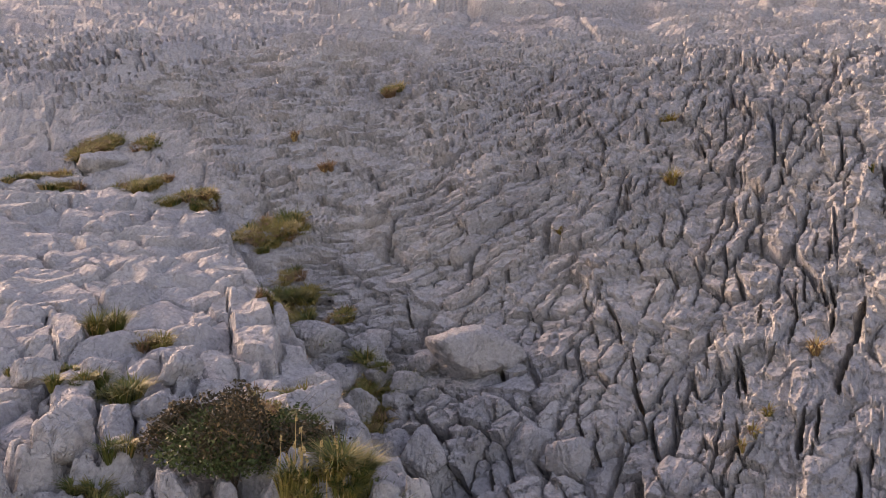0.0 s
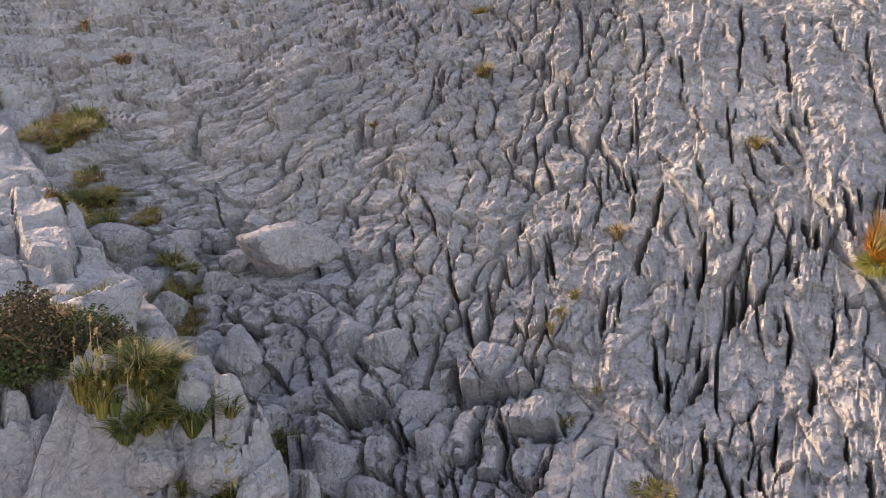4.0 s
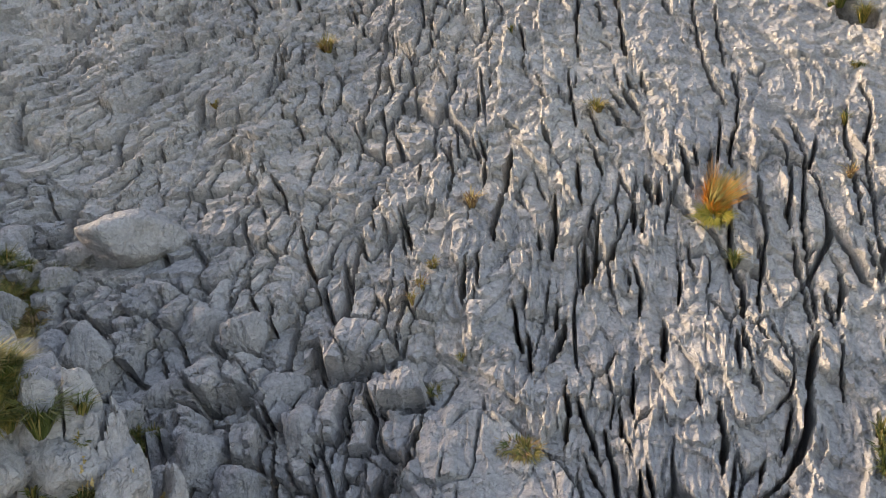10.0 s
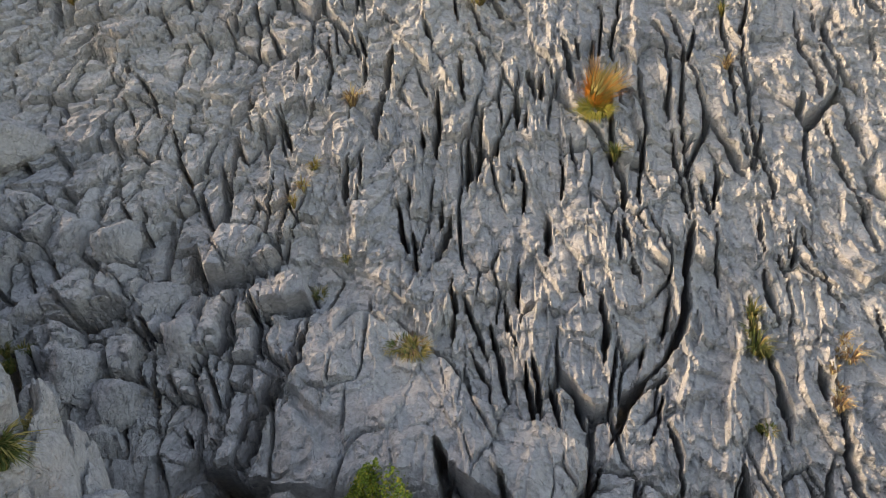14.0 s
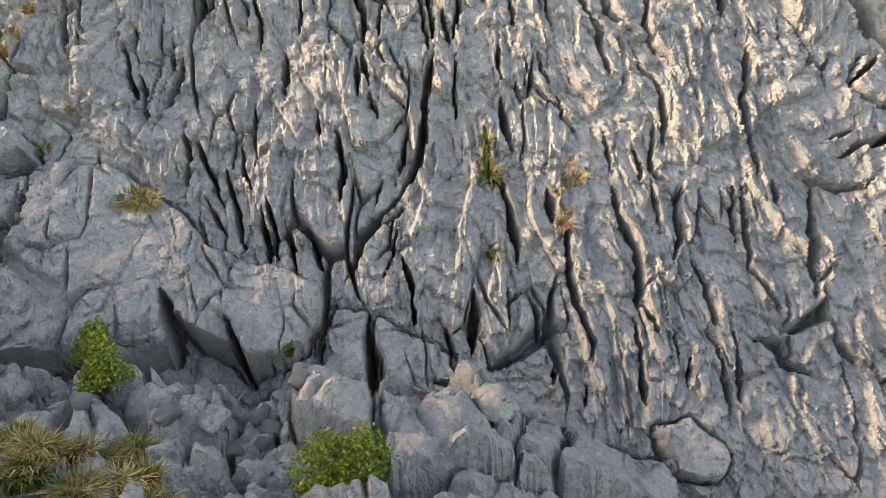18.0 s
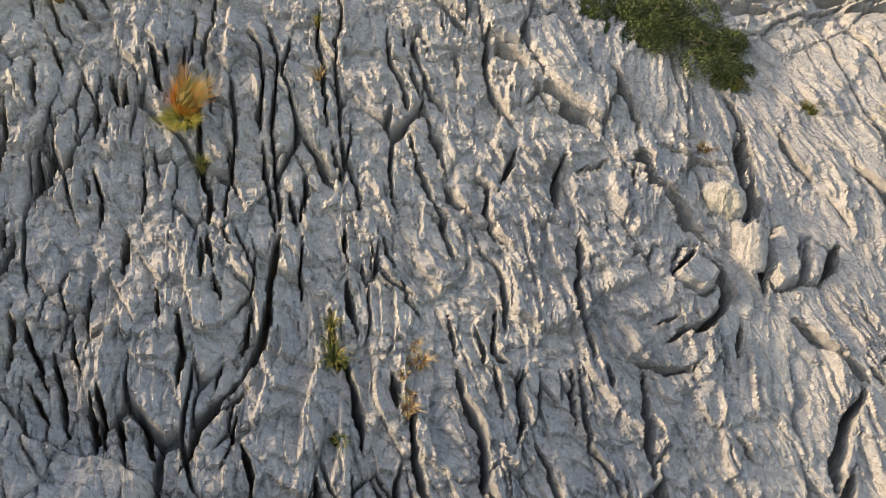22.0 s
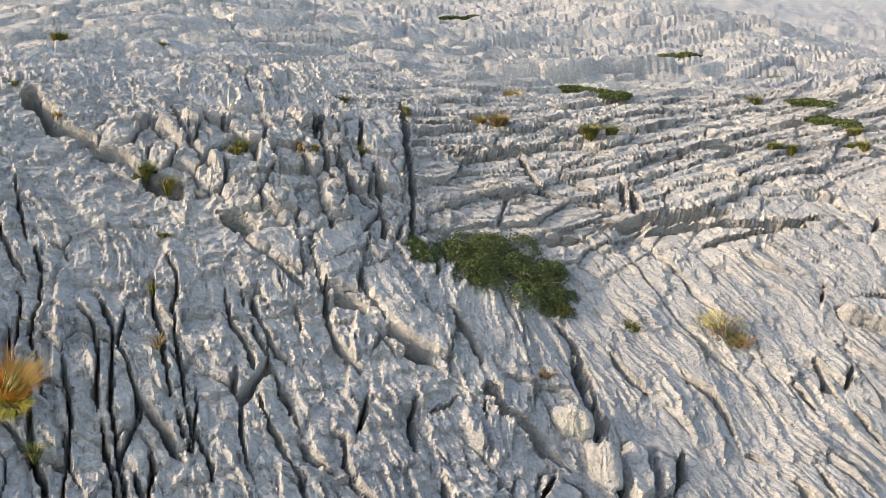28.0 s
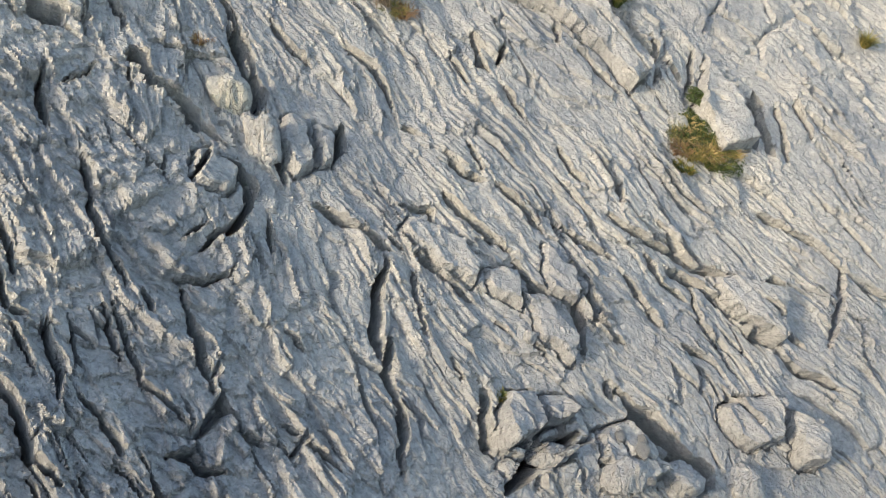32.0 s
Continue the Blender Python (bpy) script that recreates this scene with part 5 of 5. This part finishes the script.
        piece("branchwork", *twigs(rng, 90, rx, rx * 0.7, high * 0.8, 0.004), BARK, root)
        piece("foliage", *leaves(rng, 13000, rx * 0.8, rx * 0.55, high * 0.95, 0.024), HEATH, root, "dark brown fading leaflets")
        piece("green_foliage", *leaves(rng, 7000, rx * 0.78, rx * 0.55, high * 0.80, 0.024), NEEDLE, root, "dark green leaflets")
    elif kind == "bush":
        piece("branchwork", *twigs(rng, 50, rx, rx * 0.8, high * 0.8, 0.004), BARK, root)
        piece("foliage", *leaves(rng, many(26000, 400, 5200), rx * 0.85, rx * 0.7, high * 1.5, 0.022), LEAF, root)
    elif kind == "juniper":
        piece("branchwork", *twigs(rng, 40, rx, high * 0.6, high * 0.3, 0.006), BARK, root)
        piece("foliage", *leaves(rng, many(22000, 700, 9000), rx * 0.9, high * 0.75, high * (0.34 if math.hypot(x, y) < 13 else 0.5), max(0.02, 0.0025 * math.hypot(x, y))), NEEDLE, root)
    else:
        piece("branchwork", *twigs(rng, 46, rx, rx * 0.6, high * 0.95, 0.004), BARK, root)
        piece("foliage", *leaves(rng, 420 if kind == "yellowbush" else 200, rx * 0.8, rx * 0.5, high * 0.95, 0.022), YELLOW if kind == "yellowbush" else LEAF, root)



# small stones that lie about in the gully and on the bench: where, how far round, how many, how large
STONES = [rock_mesh(900 + k, (0.5, 0.42, 0.33), cuts=12, fine=3, rough=0.08) for k in range(8)]


def stones(x, y, spread, count, size, seed):
    rng = random.Random(seed)
    for _ in range(count):
        px, py, k = x + rng.gauss(0, spread), y + rng.gauss(0, spread), size * rng.uniform(0.6, 1.5)
        ob = new("stone", STONES[rng.randrange(8)])
        ob.matrix_world = Matrix.Translation(spot(px, py) + Vector((0, 0, 0.12 * k))) @ Euler((rng.uniform(-0.4, 0.4), rng.uniform(-0.4, 0.4), rng.uniform(0, 6.28))).to_matrix().to_4x4() @ Matrix.Scale(k, 4)
        tagged(ob, "small angular limestone stone lying among the rocks", "stone", "small stones")


# kind, place on the plan, width and height
rock("rock", 0.58, 6.37, 0.39, 0.39)
rock("rock", 0.79, 6.08, 0.41, 0.41)
rock("rock", 0.36, 6.35, 0.47, 0.51)
rock("rock", 0.04, 4.29, 0.23, 0.32)
rock("rock", -0.36, 4.45, 0.15, 0.24)
rock("rock", -0.43, 8.20, 0.32, 0.21)
rock("rock", -0.05, 7.41, 0.43, 0.43)
rock("rock", -0.81, 8.59, 0.38, 0.33)
rock("pale", 3.56, 2.91, 0.29, 0.15)
rock("rock", 2.83, 3.98, 0.26, 0.22)
rock("rock", 2.18, 3.49, 0.19, 0.14)
rock("rock", 2.19, 3.09, 0.20, 0.26)
rock("rock", 1.98, 3.12, 0.18, 0.26)
rock("rock", 1.12, 5.23, 0.24, 0.20)
rock("rock", 1.37, 4.14, 0.20, 0.18)
rock("rock", 7.57, -0.87, 0.44, 0.34)
rock("boulder", 7.72, -0.76, 0.42, 0.46)
rock("rock", 7.31, -0.36, 0.42, 0.33)
rock("rock", 7.92, -1.49, 0.43, 0.29)
rock("rock", 7.14, 0.19, 0.36, 0.23)
rock("rock", 7.80, 0.51, 0.12, 0.14)
rock("pale", 10.48, -0.64, 0.37, 0.30)
rock("rock", -1.54, 5.95, 0.33, 0.22)
rock("rock", -2.26, 5.91, 0.33, 0.25)
rock("rock", -1.75, 5.46, 0.34, 0.27)
rock("rock", -2.74, 5.96, 0.37, 0.25)
rock("rock", -4.71, 12.39, 0.75, 0.30)
rock("rock", -0.78, 5.48, 0.29, 0.14)
rock("boulder", 0.30, 8.24, 0.95, 0.61)
rock("pale", 7.80, 3.02, 0.38, 0.31)
rock("rock", 7.68, 2.72, 0.28, 0.42)
rock("rock", -0.08, 7.47, 0.39, 0.44)
rock("rock", -0.55, 5.36, 0.30, 0.27)
rock("rock", -0.30, 5.15, 0.29, 0.22)
rock("rock", 0.36, 6.99, 0.36, 0.27)
rock("rock", -0.20, 4.41, 0.29, 0.35)
rock("rock", 0.11, 6.87, 0.32, 0.32)
rock("rock", 0.73, 7.32, 0.42, 0.42)
rock("rock", 1.01, 7.08, 0.27, 0.36)
rock("rock", 1.13, 6.60, 0.48, 0.39)
rock("rock", 1.24, 6.19, 0.33, 0.46)
rock("rock", -0.18, 8.51, 0.42, 0.21)
rock("rock", -0.71, 8.76, 0.33, 0.28)
rock("rock", -0.98, 8.53, 0.50, 0.39)
rock("rock", -0.75, 8.24, 0.42, 0.42)
rock("rock", -1.28, 9.08, 0.53, 0.35)
rock("rock", -0.73, 8.89, 0.46, 0.29)
rock("rock", -0.34, 8.32, 0.37, 0.32)
rock("rock", -0.40, 7.66, 0.40, 0.55)
rock("rock", -0.53, 5.17, 0.30, 0.33)
rock("rock", -0.83, 5.40, 0.50, 0.32)
rock("rock", -1.53, 5.99, 0.28, 0.24)
rock("rock", -1.76, 5.99, 0.28, 0.24)
rock("rock", -2.15, 4.93, 0.37, 0.37)
rock("rock", -0.14, 4.39, 0.26, 0.23)
rock("rock", -0.47, 4.43, 0.35, 0.26)
rock("rock", 0.03, 4.30, 0.26, 0.20)
rock("rock", -0.71, 5.36, 0.29, 0.23)
rock("rock", -0.27, 4.75, 0.28, 0.22)
rock("rock", 0.41, 4.22, 0.33, 0.24)
rock("rock", 0.65, 4.43, 0.35, 0.25)
rock("rock", 0.46, 6.06, 0.40, 0.32)
rock("rock", 0.86, 4.33, 0.31, 0.19)

plant("tussock", 4.55, 5.91, 0.36, 0.56)
plant("juniper", 8.12, 4.80, 0.34, 0.26)
plant("juniper", 8.30, 4.59, 0.50, 0.34)
plant("juniper", 8.54, 4.38, 0.70, 0.50)
plant("juniper", 8.74, 4.15, 0.80, 0.60)
plant("juniper", 8.80, 3.86, 0.70, 0.50)
plant("juniper", 8.82, 3.61, 0.40, 0.26)
plant("green", -0.52, 4.76, 0.32, 0.30)
plant("green", -0.46, 4.49, 0.30, 0.30)
plant("green", -0.11, 4.49, 0.12, 0.14)
plant("green", 0.17, 6.78, 0.14, 0.14)
plant("stalks", -0.04, 4.29, 0.34, 0.34)
plant("green", 0.05, 4.27, 0.30, 0.25)
plant("green", 0.29, 6.74, 0.16, 0.12)
plant("green", -0.54, 4.50, 0.40, 0.30)
plant("green", -0.36, 4.59, 0.30, 0.20)
plant("stalks", -0.70, 4.47, 0.30, 0.33)
plant("green", -0.10, 4.49, 0.15, 0.15)
plant("green", 4.60, 4.07, 0.12, 0.10)
plant("green", 4.64, 4.26, 0.08, 0.25)
plant("green", 4.30, 3.79, 0.07, 0.06)
plant("mat", -1.95, 10.53, 0.70, 0.30)
plant("mat", -1.75, 9.95, 0.35, 0.16)
plant("green", -1.39, 9.62, 0.35, 0.16)
plant("mat", -1.89, 9.68, 0.30, 0.20)
plant("mat", -1.07, 9.26, 0.25, 0.12)
plant("mat", -1.28, 9.09, 0.25, 0.15)
plant("green", -1.19, 8.82, 0.22, 0.18)
plant("green", -0.72, 8.66, 0.30, 0.25)
plant("green", -0.30, 8.36, 0.40, 0.20)
plant("mat", -0.58, 8.16, 0.25, 0.25)
plant("green", -1.23, 6.53, 0.12, 0.14)
plant("mat", -1.13, 5.86, 0.40, 0.12)
plant("mat", -0.89, 5.79, 0.30, 0.12)
plant("green", -2.47, 6.86, 0.34, 0.26)
plant("green", -2.31, 6.23, 0.30, 0.16)
plant("green", -2.01, 5.78, 0.30, 0.24)
plant("green", -2.56, 6.09, 0.36, 0.14)
plant("mat", -2.16, 6.63, 0.20, 0.10)
plant("green", -1.85, 4.68, 0.30, 0.18)
plant("green", -1.75, 4.91, 0.30, 0.20)
plant("green", -0.67, 4.85, 0.25, 0.12)
plant("green", -2.92, 6.03, 0.25, 0.14)
plant("mat", -2.98, 11.30, 0.30, 0.20)
plant("mat", -3.77, 11.66, 0.50, 0.14)
plant("mat", -4.16, 11.32, 0.40, 0.10)
plant("mat", -5.42, 12.07, 0.90, 0.20)
plant("mat", -4.83, 12.74, 0.90, 0.25)
plant("mat", -4.15, 12.59, 0.40, 0.20)
plant("dry", 5.04, 3.84, 0.08, 0.12)
plant("dry", 4.95, 3.80, 0.08, 0.12)
plant("dry", 4.85, 3.76, 0.10, 0.12)
plant("dry", 4.81, 3.67, 0.08, 0.12)
plant("green", 4.59, 4.21, 0.05, 0.20)
plant("green", 4.57, 4.07, 0.08, 0.10)
plant("twiggy", 1.81, 4.85, 0.40, 0.26)
plant("bush", 1.95, 4.62, 0.26, 0.22)
plant("mat", 1.08, 4.12, 0.45, 0.20)
plant("mat", 1.20, 3.84, 0.40, 0.20)
plant("mat", 1.31, 3.64, 0.30, 0.20)
plant("mat", 1.64, 3.42, 0.40, 0.22)
plant("green", 1.70, 3.30, 0.30, 0.20)
plant("mat", 1.42, 3.34, 0.35, 0.15)
plant("green", 2.96, 4.11, 0.10, 0.06)
plant("green", -0.53, 4.59, 0.50, 0.40)
plant("green", -0.42, 4.54, 0.40, 0.34)
plant("mat", -0.57, 8.07, 0.28, 0.20)
plant("green", -0.54, 8.51, 0.35, 0.20)
plant("green", -0.22, 8.29, 0.35, 0.18)
plant("mat", -0.73, 8.41, 0.30, 0.22)
plant("green", -0.36, 8.70, 0.20, 0.12)
plant("tuft", 2.33, 9.31, 0.30, 0.30)
plant("tuft", 1.19, 9.27, 0.15, 0.16)
plant("tuft", 4.23, 7.17, 0.17, 0.25)
plant("dry", 2.96, 7.04, 0.20, 0.20)
plant("tuft", 2.50, 6.77, 0.09, 0.16)
plant("tuft", 2.36, 6.64, 0.10, 0.14)
plant("tuft", 2.26, 6.57, 0.08, 0.12)
plant("green", 2.49, 6.76, 0.09, 0.14)
plant("green", 3.96, 8.35, 0.09, 0.10)
plant("green", 4.50, 5.59, 0.10, 0.22)
plant("tuft", 2.53, 10.17, 0.34, 0.19)
plant("dry", -1.50, 11.22, 0.31, 0.21)
plant("dry", -1.98, 11.88, 0.25, 0.15)
plant("mat", -2.07, 10.58, 0.86, 0.31)
plant("green", -1.66, 9.66, 0.55, 0.28)
plant("mat", -1.43, 7.57, 0.29, 0.19)
plant("green", -2.10, 10.30, 0.26, 0.16)
plant("green", -0.54, 8.39, 0.64, 0.30)
plant("green", -0.75, 8.25, 0.32, 0.37)
plant("green", -1.40, 9.31, 0.29, 0.23)
plant("green", -1.48, 9.65, 0.24, 0.18)
plant("green", -0.84, 5.50, 0.18, 0.11)
plant("green", -1.04, 9.18, 0.20, 0.12)
plant("green", -1.20, 9.59, 0.20, 0.12)
plant("heath", -1.12, 4.88, 1.10, 0.54)
plant("mat", -0.98, 5.41, 0.45, 0.15)
plant("green", -2.01, 5.48, 0.19, 0.19)
plant("green", -2.48, 6.75, 0.18, 0.18)
plant("mat", -4.03, 11.77, 0.64, 0.21)
plant("mat", -2.97, 11.04, 0.28, 0.20)
plant("dry", -3.60, 11.70, 0.26, 0.20)
plant("stalks", -0.64, 4.46, 0.36, 0.33)
plant("stalks", -1.31, 4.44, 0.15, 0.22)
plant("green", -0.11, 4.41, 0.10, 0.10)
plant("green", 0.19, 6.71, 0.15, 0.11)
plant("mat", -2.06, 6.48, 0.22, 0.11)
plant("green", -1.66, 9.65, 0.52, 0.27)
plant("mat", -1.44, 7.58, 0.24, 0.24)
plant("green", -0.70, 8.30, 0.21, 0.32)
plant("green", -0.36, 8.32, 0.42, 0.19)
plant("mat", -0.73, 12.36, 0.26, 0.14)
plant("stalks", 0.23, 4.48, 0.18, 0.12)
plant("stalks", -0.10, 4.35, 0.14, 0.14)
plant("stalks", -0.02, 4.26, 0.26, 0.28)
plant("green", 0.13, 6.83, 0.15, 0.18)
plant("green", -0.34, 4.39, 0.09, 0.12)
plant("bush", 2.46, 2.73, 0.55, 0.34)
plant("bush", 1.79, 4.00, 0.36, 0.26)
plant("twiggy", 1.88, 4.79, 0.45, 0.23)
plant("mat", 1.09, 3.51, 0.61, 0.27)
plant("mat", 1.53, 2.99, 0.43, 0.24)
plant("green", 2.19, 6.01, 0.17, 0.17)
plant("green", 2.58, 5.30, 0.13, 0.08)
plant("green", 2.95, 4.11, 0.08, 0.05)
plant("green", 2.44, 6.08, 0.10, 0.09)
plant("green", 4.54, 4.11, 0.06, 0.34)
plant("dry", 4.99, 3.75, 0.10, 0.23)
plant("dry", 4.75, 3.61, 0.09, 0.22)
plant("green", 4.30, 3.75, 0.09, 0.12)
plant("mat", 2.56, 5.33, 0.16, 0.09)
plant("green", 2.95, 4.10, 0.09, 0.06)
plant("mat", 3.05, 3.87, 0.11, 0.06)
plant("green", 8.74, 3.55, 0.17, 0.21)
plant("green", 9.09, 3.01, 0.29, 0.15)
plant("yellowbush", 9.53, 2.29, 0.62, 0.35)
plant("tuft", 5.72, 8.83, 0.25, 0.16)
plant("dry", 6.44, 7.91, 0.25, 0.12)
plant("green", 6.32, 6.30, 0.16, 0.06)
plant("green", 6.65, 6.86, 0.25, 0.17)
plant("green", 6.70, 6.64, 0.19, 0.17)
plant("tuft", 7.48, 6.62, 0.24, 0.13)
plant("tuft", 8.60, 7.14, 0.17, 0.07)
plant("tuft", 8.08, 6.16, 0.26, 0.12)
plant("green", 9.45, 6.65, 0.34, 0.20)
plant("green", 8.70, 5.87, 0.19, 0.25)
plant("tuft", 10.59, 5.22, 0.69, 0.35)
plant("green", 11.29, 4.30, 0.91, 0.31)
plant("juniper", 12.57, 4.47, 0.56, 0.23)
plant("juniper", 12.86, 5.05, 0.65, 0.21)
plant("juniper", 12.42, 6.40, 0.48, 0.15)
plant("green", 11.99, 4.01, 0.22, 0.10)
plant("dry", 8.05, 3.41, 0.22, 0.15)
plant("green", 9.91, 6.08, 0.18, 0.14)
plant("green", 5.92, 6.00, 0.08, 0.20)
plant("juniper", 16.73, 4.77, 0.89, 0.21)
plant("juniper", 13.90, 1.90, 0.82, 0.23)
plant("green", 12.63, 2.35, 0.53, 0.19)
plant("green", 13.28, 1.44, 0.47, 0.19)
plant("green", 7.42, 9.23, 0.36, 0.22)
plant("juniper", 17.78, 9.73, 1.02, 0.25)
plant("green", 8.38, 8.54, 0.29, 0.09)
plant("green", 6.47, 8.58, 0.19, 0.09)
plant("green", 14.10, 3.01, 0.42, 0.17)
plant("green", 13.63, 1.66, 0.32, 0.13)
plant("green", 11.84, 5.82, 0.32, 0.13)
plant("mat", 11.71, 5.53, 0.26, 0.08)
plant("green", 11.21, 0.35, 0.82, 0.28)
plant("juniper", 10.63, -0.91, 0.93, 0.50)
plant("green", 10.10, -0.71, 0.29, 0.12)
plant("green", 12.02, -0.93, 0.18, 0.08)
plant("dry", 13.00, -0.40, 0.22, 0.15)
plant("dry", 12.67, -0.66, 0.32, 0.22)
plant("dry", 13.65, -1.30, 0.28, 0.14)
plant("green", 7.30, 0.62, 0.12, 0.18)
plant("green", 13.12, -2.88, 0.41, 0.38)
plant("mat", 9.60, 2.18, 0.22, 0.11)
plant("dry", 5.62, 5.62, 0.07, 0.19)
plant("green", -2.48, 6.78, 0.36, 0.27)
plant("green", -1.95, 5.62, 0.38, 0.27)
plant("green", -1.69, 4.74, 0.30, 0.17)
plant("green", -1.74, 4.48, 0.35, 0.19)
plant("green", -2.66, 6.20, 0.25, 0.14)
plant("mat", -4.92, 12.75, 0.85, 0.29)
plant("mat", -4.99, 11.80, 0.48, 0.18)
plant("mat", -1.61, 9.56, 0.55, 0.37)
plant("green", -0.85, 8.52, 0.33, 0.33)
plant("mat", -3.21, 11.18, 0.66, 0.16)
plant("green", 6.63, 6.86, 0.34, 0.23)
plant("green", 6.67, 6.62, 0.19, 0.22)
plant("green", 7.60, 6.59, 0.24, 0.18)
plant("green", 13.60, 5.07, 0.34, 0.12)
plant("mat", 19.87, 7.26, 0.39, 0.18)
plant("mat", 16.26, 2.84, 0.60, 0.14)
plant("juniper", 14.37, 2.26, 0.77, 0.17)
plant("green", 6.52, 6.88, 0.09, 0.07)
plant("mat", 10.44, -0.90, 0.72, 0.36)
plant("green", 10.12, -0.65, 0.23, 0.10)
plant("juniper", 10.87, -0.82, 0.37, 0.15)
plant("mat", 0.84, 5.33, 0.35, 0.19)
plant("green", 0.37, 4.16, 0.35, 0.20)
plant("green", -0.50, 4.45, 0.32, 0.26)
plant("stalks", -0.61, 4.43, 0.35, 0.26)
plant("green", -2.62, 6.75, 0.47, 0.33)
plant("green", -2.15, 5.70, 0.48, 0.32)
plant("mat", -1.02, 5.88, 0.54, 0.19)
plant("green", -2.30, 5.71, 0.54, 0.17)
plant("green", -1.86, 4.75, 0.37, 0.23)
plant("green", -0.65, 8.41, 0.38, 0.49)
plant("green", -0.35, 8.36, 0.38, 0.27)
stones(-0.67, 8.93, 0.35, 16, 0.11, 700)
stones(-0.84, 8.46, 0.30, 10, 0.10, 660)
stones(-0.46, 8.10, 0.30, 12, 0.12, 1020)
stones(1.10, 4.36, 0.25, 14, 0.12, 1830)
stones(2.02, 3.57, 0.25, 14, 0.11, 2190)
stones(2.37, 3.50, 0.25, 10, 0.10, 2310)
stones(7.49, -0.60, 0.25, 12, 0.12, 4350)
stones(7.53, 3.13, 0.12, 8, 0.07, 3620)
stones(7.85, 5.82, 0.40, 12, 0.10, 3360)
